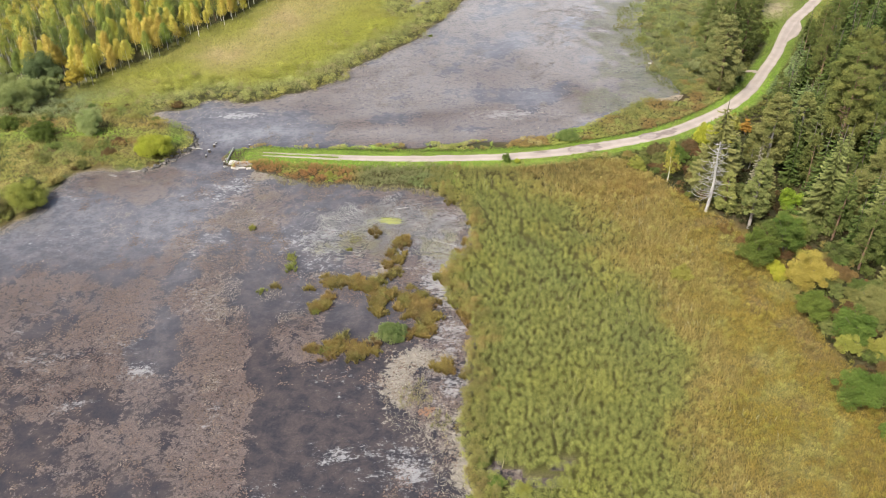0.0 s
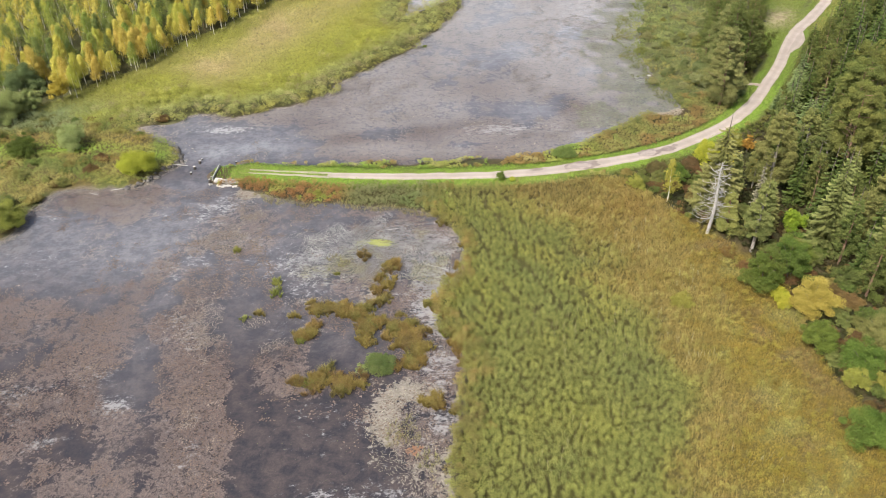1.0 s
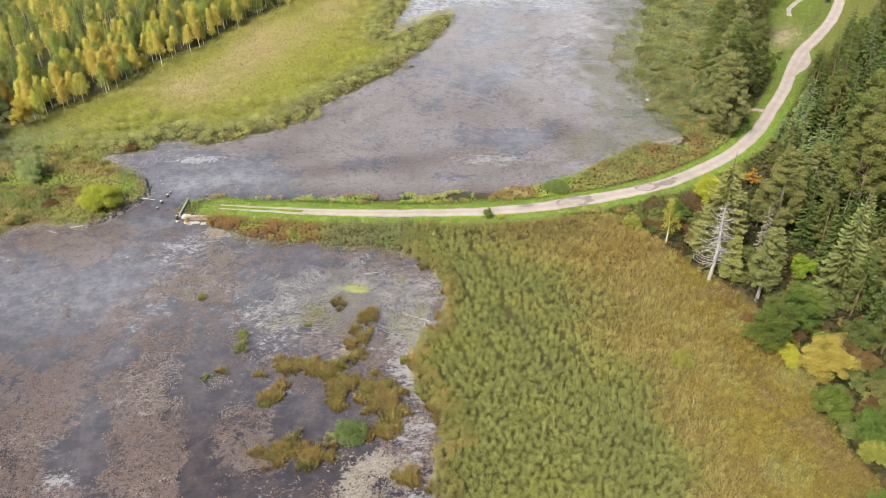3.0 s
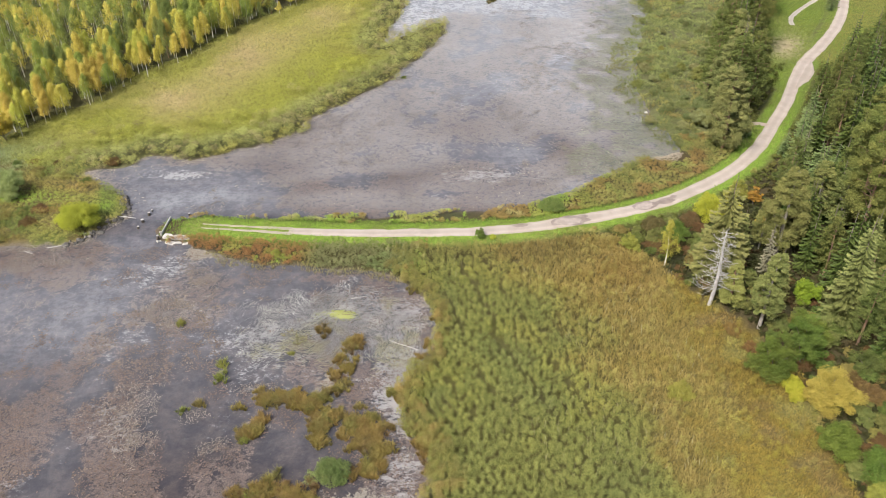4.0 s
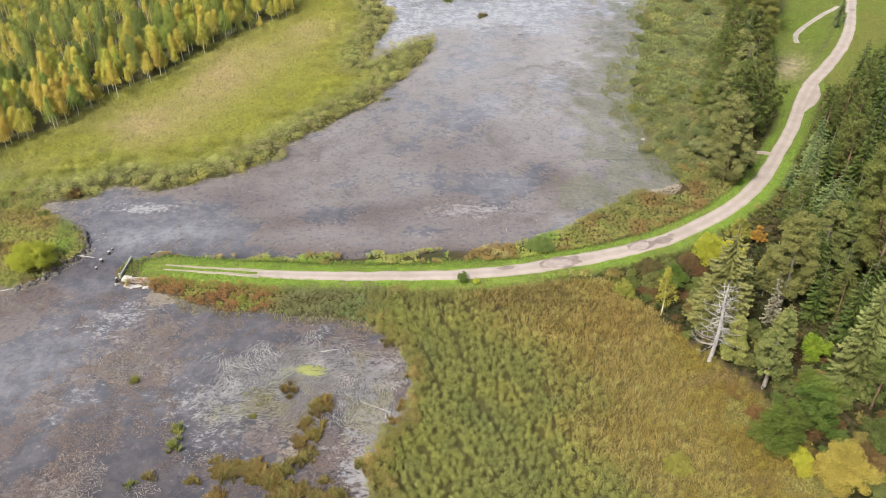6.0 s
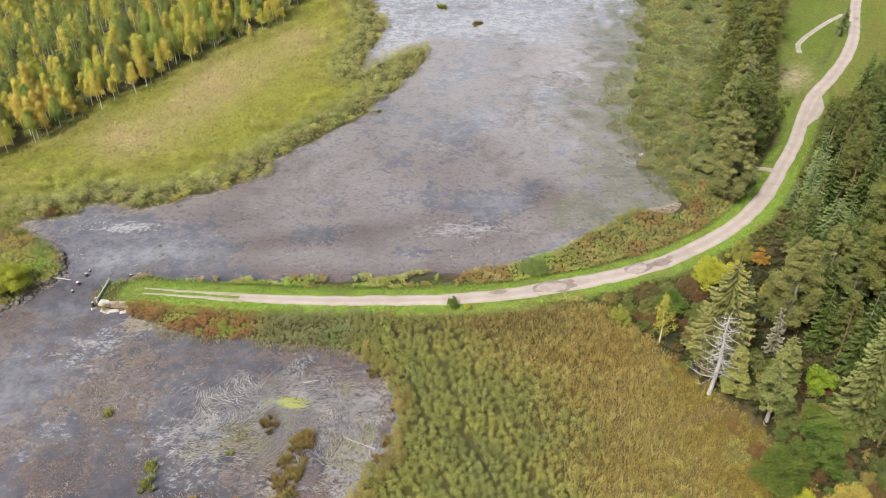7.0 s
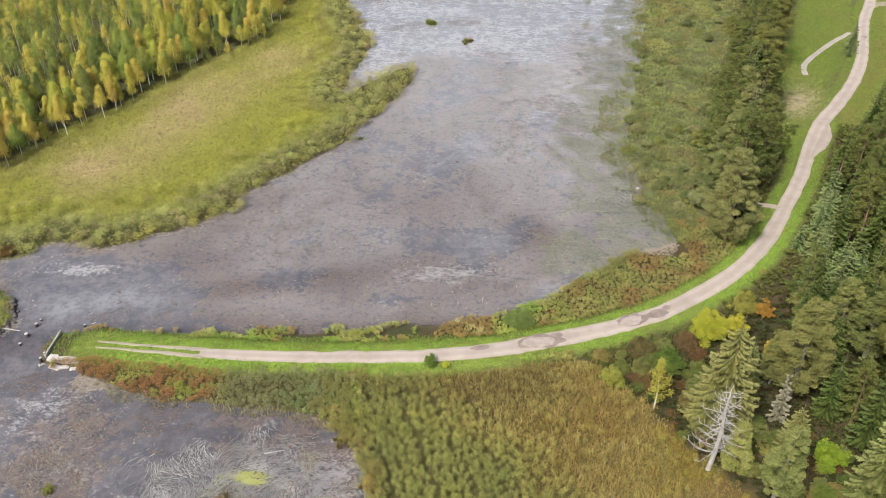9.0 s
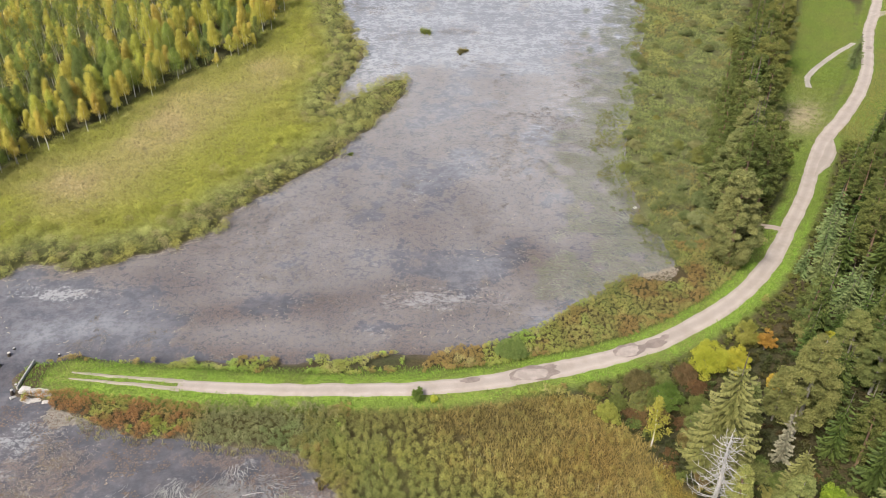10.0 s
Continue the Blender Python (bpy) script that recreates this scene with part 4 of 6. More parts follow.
t = tone((1, (0.25, 0.265, 0.065)), (step(clouds(x, y, 6.0, 109), 0.52, 0.62) * 0.9, (0.2, 0.29, 0.05)), (step(n1, 0.5, 0.6) * 0.9, (0.22, 0.14, 0.055)), (step(n2, 0.55, 0.75) * 0.8, (0.33, 0.29, 0.12)), (step(n1, 0.3, 0.15) * 0.7, (0.16, 0.23, 0.04)),
         (south * step(-x, 15, 19) * step(n2, 0.25, 0.5), (0.23, 0.115, 0.05)), (south * step(x, -19, -15) * 0.8, (0.14, 0.16, 0.075)), (step(x, 26, 36) * 0.75, (0.175, 0.175, 0.06)), (step(x, 26, 36) * step(n2, 0.5, 0.65) * 0.7, (0.26, 0.225, 0.075)), (step(x, 26, 36) * step(clouds(x, y, 3.1, 89), 0.5, 0.65) * 0.8, (0.2, 0.12, 0.05)))
leafy("dam_weeds", x, y, 0.34, 0.35 + (1.2 + 0.6 * step(139 - y, 0, 1)) * n2 ** 1.4, t * (0.95 + 0.7 * clouds(x, y, 1.4, 100))[:, None], 22, 0.28, 0.3, 0.4, "tall rusty and green weeds on the slopes of the dam", "weeds")

# reeds on the east shore under the pines and out into the shallows
x, y = scatter(36, 92, 150, 300, 0.62, rng)
s, dr = shore(x, y), away(x, y, road_line)
n1, n2 = clouds(x, y, 8, 97), clouds(x, y, 2.2, 98)
fringe = -0.6 - 11 * step(y, 163, 178) * n1 * (1 - 0.5 * step(y, 215, 245))
keep = (s > fringe) & (dr > 3.8) & ~inside(x, y, west_land) & (x < np.maximum(66 + 0.33 * (y - 180), tree_line(y) + 3)) & (n2 + 0.35 * (n1 - 0.5) > np.interp(s, [-9, -4, 0, 3, 10], [0.52, 0.4, 0.32, 0.28, 0.28]) + 0.09 * step(198 - y, 0, 10)) & ((y > 172) | (dr > 9)) & (blob(x, y, 47.5, 163.5, 4.5, 3) < 0.45)
x, y, s, n1, n2 = x[keep], y[keep], s[keep], n1[keep], n2[keep]
t = tone((1, (0.24, 0.265, 0.09)), (step(n1, 0.55, 0.75) * 0.7, (0.34, 0.32, 0.1)), (step(n2, 0.52, 0.7) * 0.75, (0.135, 0.165, 0.055)), (step(200 - y, 0, 14) * 0.6, (0.115, 0.13, 0.048)), (step(200 - y, 0, 14) * step(clouds(x, y, 2.6, 85), 0.55, 0.7) * 0.8, (0.28, 0.25, 0.08)), (step(clouds(x, y, 4, 87), 0.6, 0.72) * 0.6, (0.22, 0.14, 0.06)), (step(-s, 0, 4) * 0.6, (0.17, 0.18, 0.085)))
leafy("shore_reeds", x, y, 0.4, (0.3 + 2.3 * clouds(x, y, 1.6, 80) ** 1.3) * (1 - 0.5 * step(-s, 0, 4)), t * 1.1, 15, 0.42, 0.16, 0.7, "olive reeds thinning out into the shallow water", "reeds", floor=0.02)

# scrub and ferns on the floor of the wood, tints lowered to paint in tree shade
x, y = scatter(30, 100, 58, 205, 1.1, rng)
s, dr = shore(x, y), away(x, y, road_line)
keep = ~inside(x, y, field_poly) & (s > 1) & (dr > 3.6) & ((y < 140 + (x - 30) * 0.7) | (x > 66 + 0.33 * (y - 180))) & ~((x < 31) & (y > 132))
x, y, dr = x[keep], y[keep], dr[keep]
n1, n2 = clouds(x, y, 5, 101), clouds(x, y, 2, 102)
t = 0.75 * tone((1, (0.05, 0.06, 0.02)), (step(n1, 0.6, 0.75) * 0.8, (0.1, 0.058, 0.028)), (step(n2, 0.58, 0.78) * 0.6, (0.1, 0.085, 0.025)), (step(n1, 0.4, 0.2) * 0.8, (0.08, 0.12, 0.03)), (step(10 - dr, 0, 5) * 0.5, (0.2, 0.24, 0.05)))
leafy("forest_scrub", x, y, 0.55, 0.5 + 0.8 * n2, t, 15, 0.5, 0.5, 0.3, "rusty ferns, bilberry and low scrub on the forest floor", "undergrowth")


# ---- litter afloat on the pond ----
def litter(name, x, y, length, width, tint, label, curl=0.5, lift=0.015, bias=None, stray=0.7, rise=0.05):
    n = len(x)
    a = rng.uniform(0, 2 * np.pi, n) if bias is None else rng.normal(bias, stray, n)
    ln = length * rng.uniform(0.4, 1.3, n)
    mid_off = rng.normal(0, curl * 0.25, n) * ln
    d, q = np.stack([np.cos(a), np.sin(a)], 1), np.stack([-np.sin(a), np.cos(a)], 1)
    c = np.stack([x, y], 1)
    w = (width * rng.uniform(0.6, 1.3, n))[:, None]
    rows_ = []
    for k, (along, off) in enumerate(((-0.5, 0.0), (0.0, 1.0), (0.5, 0.0))):
        p = c + d * (ln * along)[:, None] + q * (mid_off * off)[:, None]
        zz = lift + rng.uniform(0, rise, n)
        for sg in (-0.5, 0.5):
            rows_.append(np.concatenate([p + q * w * sg, zz[:, None]], 1))
    v = np.stack(rows_, 1).reshape(-1, 3)
    k = np.arange(n)[:, None] * 6
    f = np.concatenate([k + np.array([[0, 2, 3, 1]]), k + np.array([[2, 4, 5, 3]])], 0)
    tint = np.asarray(tint, float)
    cc = np.repeat((tint if tint.ndim == 2 else np.tile(tint, (n, 1))) * rng.uniform(0.7, 1.25, (n, 1)), 6, axis=0)
    return tagged(link(name, v, f, REED, tint=cc), label, "plant litter", kind="stuff")


x, y = scatter(-34, 4, 98, 131, 0.22, rng)
keep = (shore(x, y) < -0.1) & (blob(x, y, -12, 116, 15, 11) * 0.8 + 0.5 * clouds(x, y, 3, 111) + 0.3 * blob(x, y, -1, 106, 3.5, 12) > 0.6 + 0.3 * rng.uniform(0, 1, len(x))) & (blob(x, y, -10.2, 118.4, 2.4, 1.1, -10) < 0.4)
x, y = x[keep], y[keep]
flow = 6.5 * clouds(x, y, 7.0, 161, 2) - 1.4
litter("reed_litter", x, y, 0.8, 0.05, tone((1, (0.23, 0.226, 0.228)), (step(clouds(x, y, 2.6, 162), 0.45, 0.7), (0.35, 0.345, 0.33)), (step(clouds(x, y, 4.0, 163), 0.6, 0.75) * 0.7, (0.27, 0.26, 0.15))), "grey dead reed leaves combed into swirls on the pond", 0.4, 0.01, flow, 0.35, 0.12)


def weed_leaves(name, x, y, tint, each, size, wide, label):
    pts = np.stack([x, y, np.full(len(x), 0.0)], 1)
    v, f, c = tufts(pts, wide, 0.07, tint, each, size, 0.55, 0.05, rng)
    v[:, 2] = np.clip(v[:, 2], 0.004, 0.16)
    return tagged(link(name, v, f, REED, tint=c), label, "water weed", kind="stuff")


x, y = scatter(-88, 4, 57, 137, 0.3, rng)
keep = (shore(x, y) < -0.3) & (weed_plan(x, y) + 0.5 * (clouds(x, y, 6, 121) - 0.5) + 0.9 * (clouds(x, y, 1.8, 122) - 0.5) > 0.5 + 0.14 * rng.uniform(0, 1, len(x)))
x, y = x[keep], y[keep]
n1, n2 = clouds(x, y, 6, 123), clouds(x, y, 1.5, 124)
t = tone((1, (0.135, 0.098, 0.085)), (step(n1, 0.5, 0.7) * 0.7, (0.17, 0.128, 0.108)), (step(n2, 0.6, 0.85) * 0.7, (0.29, 0.24, 0.2)), (step(n2, 0.4, 0.2) * 0.6, (0.095, 0.07, 0.062)), (blob(x, y, -34, 122, 8, 9) * n1 * 0.7, (0.24, 0.2, 0.10)))


def weed_flakes(name, x, y, tint, size, label, sides=5):
    """Torn plates of floating weed, each an uneven fan with a curled rim."""
    n = len(x)
    a = (np.arange(sides)[None] + rng.uniform(-0.35, 0.35, (n, sides))) / sides * 2 * np.pi
    rad = (size * rng.uniform(0.45, 1.25, n))[:, None] * rng.uniform(0.45, 1.2, (n, sides))
    turn, squash = rng.uniform(0, np.pi, n)[:, None], rng.uniform(0.5, 1.0, n)[:, None]
    u, w = np.cos(a) * rad, np.sin(a) * rad * squash
    rim_v = np.stack([x[:, None] + u * np.cos(turn) - w * np.sin(turn), y[:, None] + u * np.sin(turn) + w * np.cos(turn), 0.006 + rng.uniform(0, 0.07, (n, sides))], -1)
    mid_v = np.stack([x, y, 0.012 + rng.uniform(0, 0.05, n)], -1)[:, None]
    v = np.concatenate([mid_v, rim_v], 1).reshape(-1, 3)
    k = np.arange(sides)
    f = (np.arange(n)[:, None, None] * (sides + 1) + np.stack([np.zeros(sides, int), 1 + k, 1 + (k + 1) % sides], -1)[None]).reshape(-1, 3)
    c = np.repeat(tint * rng.uniform(0.75, 1.25, (n, 1)), sides + 1, axis=0)
    return tagged(link(name, v, f, REED, tint=c), label, "water weed", kind="stuff")


weed_flakes("weed_mat", x, y, t, 0.17, "brown and tan decaying weed afloat on the near pond")
x, y = scatter(-62, 50, 143, 290, 0.85, rng)
tan = 0.8 * blob(x, y, 23, 181, 9, 16) + 0.6 * blob(x, y, -17, 172, 14, 7) + 0.8 * blob(x, y, 2, 156, 26, 7) + 0.3 * blob(x, y, 38, 190, 10, 40)
keep = (shore(x, y) < -0.3) & (0.5 * clouds(x, y, 9, 125) + 0.5 * clouds(x, y, 2.5, 126) + 0.16 * tan > 0.62)
x, y = x[keep], y[keep]
n2 = clouds(x, y, 3, 127)
weed_leaves("far_weed_mat", x, y, tone((1, (0.16, 0.142, 0.13)), (step(n2, 0.4, 0.7), (0.21, 0.195, 0.185))), 5, 0.34, 0.6, "tan and grey weed afloat beyond the dam")

x, y = scatter(-80, 4, 58, 138, 0.27, rng)
band = blob(x, y, -35, 98, 4.5, 9, 10) + 0.7 * blob(x, y, -31.5, 80, 2.5, 3) + 0.9 * blob(x, y, -36, 119, 6, 5) + 0.7 * blob(x, y, -32, 128, 6, 6) + 1.1 * blob(x, y, -24, 93.5, 2.2, 1.6) + blob(x, y, -26.7, 98.8, 2.2, 1.4) + blob(x, y, -20.5, 103.5, 2.5, 2) + 0.8 * blob(x, y, -62, 132, 12, 5) + 0.7 * blob(x, y, -20.5, 87.5, 1.6, 1.4)
keep = (shore(x, y) < -0.1) & (band * 0.75 + 0.9 * clouds(x, y, 2.2, 112) > 0.8 + 0.3 * rng.uniform(0, 1, len(x)))
litter("broken_stems", x[keep], y[keep], 0.42, 0.045, (0.31, 0.275, 0.235), "broken pale stems heaped on the weed mats", 0.4, 0.03, rise=0.22)
x, y = scatter(-14, 4, 60, 100, 0.28, rng)
keep = (shore(x, y) < 0.2) & (blob(x, y, -4, 83.5, 4, 3) + blob(x, y, -7, 77, 3.5, 5) + blob(x, y, -2, 72, 4.5, 6) + blob(x, y, 0.5, 64, 3, 6) + 0.6 * blob(x, y, 0, 95, 2.5, 12) + 0.5 * clouds(x, y, 2, 113) > 0.85) & (rng.uniform(0, 1, len(x)) < 0.45)
litter("straw_litter", x[keep], y[keep], 0.45, 0.04, (0.33, 0.295, 0.235), "bleached straw and dead stems in the shallows", 0.4)
x, y = scatter(28, 64, 158, 300, 0.36, rng)
s = shore(x, y)
keep = (s < -0.5) & (s > -15) & (clouds(x, y, 3, 114) + 0.4 * step(s, -15, -2) > 0.64)
litter("floating_reed_leaves", x[keep], y[keep], 1.5, 0.07, tone((1, (0.15, 0.165, 0.10)), (clouds(x[keep], y[keep], 4, 115), (0.3, 0.3, 0.26))), "long grey-green reed leaves afloat by the shore", 0.9, 0.015, 2.6)
x, y = scatter(-60, 48, 146, 290, 1.5, rng)
keep = (shore(x, y) < -1) & (clouds(x, y, 5, 116) > 0.6)
litter("mat_litter", x[keep], y[keep], 0.6, 0.12, (0.3, 0.26, 0.22), "small dark tufts of weed on the open water", 0.8)
x, y = scatter(-100, -49, 110, 150, 0.35, rng)
s = shore(x, y)
keep = (s < 0.5) & (s > -1.6) & (y < 147)
litter("shore_litter", x[keep], y[keep], 0.8, 0.06, (0.29, 0.26, 0.215), "bleached dead stems washed up on the bank", 0.7, 0.12)


x, y = scatter(-74, 8, 158, 290, 0.4, rng)
s = shore(x, y)
keep = (s < 0.3) & (s > -1.3) & (clouds(x, y, 6, 117) > 0.42)
litter("bleached_reeds", x[keep], y[keep], 0.7, 0.08, (0.36, 0.315, 0.26), "bleached broken reeds along the meadow's shore", 0.7, 0.05)


x, y = scatter(42, 53, 158, 169, 0.3, rng)
keep = blob(x, y, 47.5, 163.6, 3.2, 2.2, 25) + 0.5 * (clouds(x, y, 1.5, 118) - 0.5) > 0.4
x, y = x[keep], y[keep]
leafy("bleached_reed_bed", x, y, 0.25, 0.22 + 0.2 * clouds(x, y, 1.2, 119), tone((1, (0.44, 0.40, 0.32)), (clouds(x, y, 1.4, 120) * 0.8, (0.32, 0.27, 0.19))), 10, 0.3, 0.14, 0.1, "cream-white trampled dead reeds at the water's edge", "reeds")


# thin sedge in the shallows under the dam and round the near islets
x, y = scatter(-34, 4, 60, 134, 0.55, rng)
s = shore(x, y)
foot = step(s, -3.5, -0.5) * step(y, 124, 127) * 0.7 + blob(x, y, -5, 77.5, 3.2, 3.5) * 0.8 + blob(x, y, -1.5, 71, 2.5, 4) * 0.6 + blob(x, y, -17, 113, 6, 5) * 0.45 + blob(x, y, -6, 118, 3, 2.5) * 0.35
keep = (s < 0.2) & (foot * (0.4 + 1.2 * clouds(x, y, 2.2, 141)) > 0.45)
x, y = x[keep], y[keep]
stand("shallow_sedge", x, y, 0.5 + 0.4 * clouds(x, y, 1.5, 142), tone((1, (0.26, 0.27, 0.10)), (clouds(x, y, 3, 143), (0.34, 0.30, 0.15))), 7, 0.05, 0.25, 0.5, "thin olive sedge standing in the shallows", "sedge", floor=0.0)
x, y = scatter(-6, -0.6, 71.5, 77.5, 0.3, rng)
keep = blob(x, y, -3.3, 74.5, 1.3, 1.0) + 0.7 * (clouds(x, y, 0.8, 144) - 0.5) > 0.5
x, y = x[keep], y[keep]
weed_leaves("rust_weed", x, y, np.full((len(x), 3), (0.31, 0.19, 0.11)), 9, 0.2, 0.25, "rust-orange decaying weed patch in the shallows")


# ---- sedge tussocks in the pond ----
def tussock_mesh(seed, lo, hi):
    r = np.random.default_rng(seed)
    tint = np.array((0.74, 0.76, 0.8)) * (np.array(lo) + (np.array(hi) - np.array(lo)) * r.uniform(0, 1, (9, 1)))
    p = np.vstack([[(0, 0, 0)], np.stack([r.normal(0, 0.42, 8), r.normal(0, 0.42, 8), np.zeros(8)], 1)])
    return blades(p, r.uniform(0.5, 0.95, 9), tint, 44, 0.045, 0.16, 0.62, r)


TUSSOCK_KINDS = (("golden-brown sedge tussock standing in the pond", (0.235, 0.165, 0.05), (0.38, 0.285, 0.085)), ("olive sedge tussock standing in the pond", (0.2, 0.175, 0.055), (0.31, 0.262, 0.08)),
                 ("rusty sedge tussock standing in the pond", (0.19, 0.125, 0.05), (0.29, 0.2, 0.08)), ("yellow-green sedge tussock standing in the pond", (0.24, 0.26, 0.06), (0.34, 0.34, 0.08)))
tussocks = []
for i, (label, lo, hi) in enumerate(TUSSOCK_KINDS):
    for j in range(2):
        v, f, c = tussock_mesh(200 + i * 5 + j, lo, hi)
        tussocks.append((link("sedge_tussock", v, f, REED, tint=c), label))
used = set()


def put_tussock(x, y, size, k):
    ob, label = tussocks[k]
    m = Matrix.LocRotScale((x, y, -0.02), Euler((0, 0, rng.uniform(0, 6.28))), (size, size, size * rng.uniform(0.8, 1.2)))
    if k in used:
        copy_thing(ob, m @ Matrix.Diagonal((1 / ob.scale[0], 1 / ob.scale[1], 1 / ob.scale[2], 1)))
    else:
        used.add(k)
        tagged(ob, label, "sedge tussock", "tussocks in the pond", "thing")
        ob.matrix_basis = m


STROKES = [(-8.2, 113, -9.2, 104.5, 1.2, 18), (-9.2, 104, -12, 99.8, 1.3, 12), (-19.5, 101, -14, 101.5, 1.7, 20), (-18, 97.8, -20.6, 94.2, 1.0, 13), (-14, 101, -9, 97.5, 1.9, 26), (-9, 98, -3, 95.3, 2.0, 32), (-11.6, 97, -9.6, 93.4, 1.2, 11),
           (-6.5, 94.5, -3, 92, 2.0, 22), (-4, 91, -4.6, 88.3, 1.5, 13), (-19.8, 86.2, -10, 85.5, 1.4, 32), (-2, 82.4, 0.6, 81.9, 0.8, 10), (-1.6, 103.6, 1, 99, 1.5, 16), (0.6, 96.3, 1.2, 95.5, 0.6, 5), (2.6, 95, 4.4, 88.5, 1.5, 18)]
for x0, y0, x1, y1, wide, count in STROKES:
    for _ in range(int(count * 1.05)):
        u = rng.uniform()
        put_tussock(x0 + (x1 - x0) * u + rng.normal(0, wide * 0.5), y0 + (y1 - y0) * u + rng.normal(0, wide * 0.5), rng.uniform(0.75, 1.3), int(rng.choice(8, p=[0.32, 0.32, 0.1, 0.1, 0.07, 0.06, 0.02, 0.01])))
for _ in range(14):
    y = rng.uniform(60, 127)
    x = float(np.interp(y, [61, 77, 88, 93, 98.5, 104, 117, 121, 127], [2, 2.2, 4.1, 2.6, -0.5, 0.4, 3.2, 2.3, -1.6])) + rng.normal(0.9, 1.1)
    put_tussock(x, y, rng.uniform(0.9, 1.4), int(rng.choice([0, 1, 2, 3, 6, 7])))
for x, y, size, k in ((-12.3, 114.6, 1.3, 4), (-13.1, 114.4, 1.1, 5), (-33.5, 116.5, 0.9, 6), (-27.2, 100.4, 1.0, 3), (-25.6, 107.8, 1.1, 6), (-25.4, 105.2, 1.2, 7), (1.2, 95.4, 1.3, 2), (2.0, 95.2, 1.2, 0), (-29, 99.5, 0.8, 7), (-16.5, 110, 0.6, 6),
                      (8.4, 262.3, 1.6, 6), (17.9, 250, 1.5, 2), (9.3, 261.8, 1.2, 7)):
    put_tussock(x, y, size, k)


# ---- trees ----
def stem(h, r0, r, bend=0.25, top=0.08, n=9):
    u = np.linspace(0, 1, n)
    dx, dy = r.normal(0, bend, 2)
    return np.stack([dx * u ** 2 * h * 0.08 + 0.06 * np.sin(u * 7 + dx), dy * u ** 2 * h * 0.08 + 0.06 * np.cos(u * 6 + dy) - 0.06, u * h], 1), r0 * (1 - u) ** 0.8 + top * r0


def at_height(path, z):
    return np.array([np.interp(z, path[:, 2], path[:, k]) for k in range(3)])


def scots_pine(name, h, crown_r, colours, seed, label, bare=0.42, clumps=58, leaves=180, taper=0.6, bark=None):
    """Bare ruddy stem, crooked limbs, a rounded crown of flat needle clumps with gaps."""
    r = np.random.default_rng(seed)
    t = thing(name, 0, 0, 0, label, "pine tree")
    path, rad = stem(h, 0.2 + h * 0.006, r)
    v, f = tube(path, rad, 7)
    link("trunk", v, f, bark or BARK, t, smooth=True)
    cs, rs = [], []
    clumps = int(clumps * 1.75)
    for i in range(clumps):
        u = (i + r.uniform()) / clumps
        z = h * (bare + (1 - bare) * u)
        prof = crown_r * 1.15 * min(1, 0.45 + 2.2 * u) * (1 - 0.93 * u) ** taper
        a, d = i * 2.4 + r.normal(0, 0.4), prof * (r.uniform(0.3, 1.0) ** 0.6)
        c = at_height(path, min(z, h * 0.98)) + np.array([math.cos(a) * d, math.sin(a) * d, r.normal(0, 0.25) + 0.1 * d])
        cs.append(c)
        q = r.uniform(0.65, 1.35) * (0.28 + crown_r * 0.155) * (1 - 0.35 * u)
        rs.append((q * 1.08, q * 1.08, q * 0.66))
        if i % 8 == 0:
            b = at_height(path, max(z - d * 0.35, h * bare * 0.9))
            k = np.linspace(0, 1, 5)[:, None]
            lv, lf = tube(b + (c - b) * k + np.array([0, 0, -0.25]) * np.sin(k * np.pi) * d * 0.3, np.linspace(0.07, 0.025, 5), 5)
            link("limb", lv, lf, bark or BARK, t, smooth=True)
    v, f, c = leaf_cloud(cs, rs, int(leaves * 0.95), 0.34 if leaves > 60 else 0.44, 0.4, colours, 0.4, r, 0.42)
    link("crown", v, f, NEEDLE, t, tint=c)
    return t


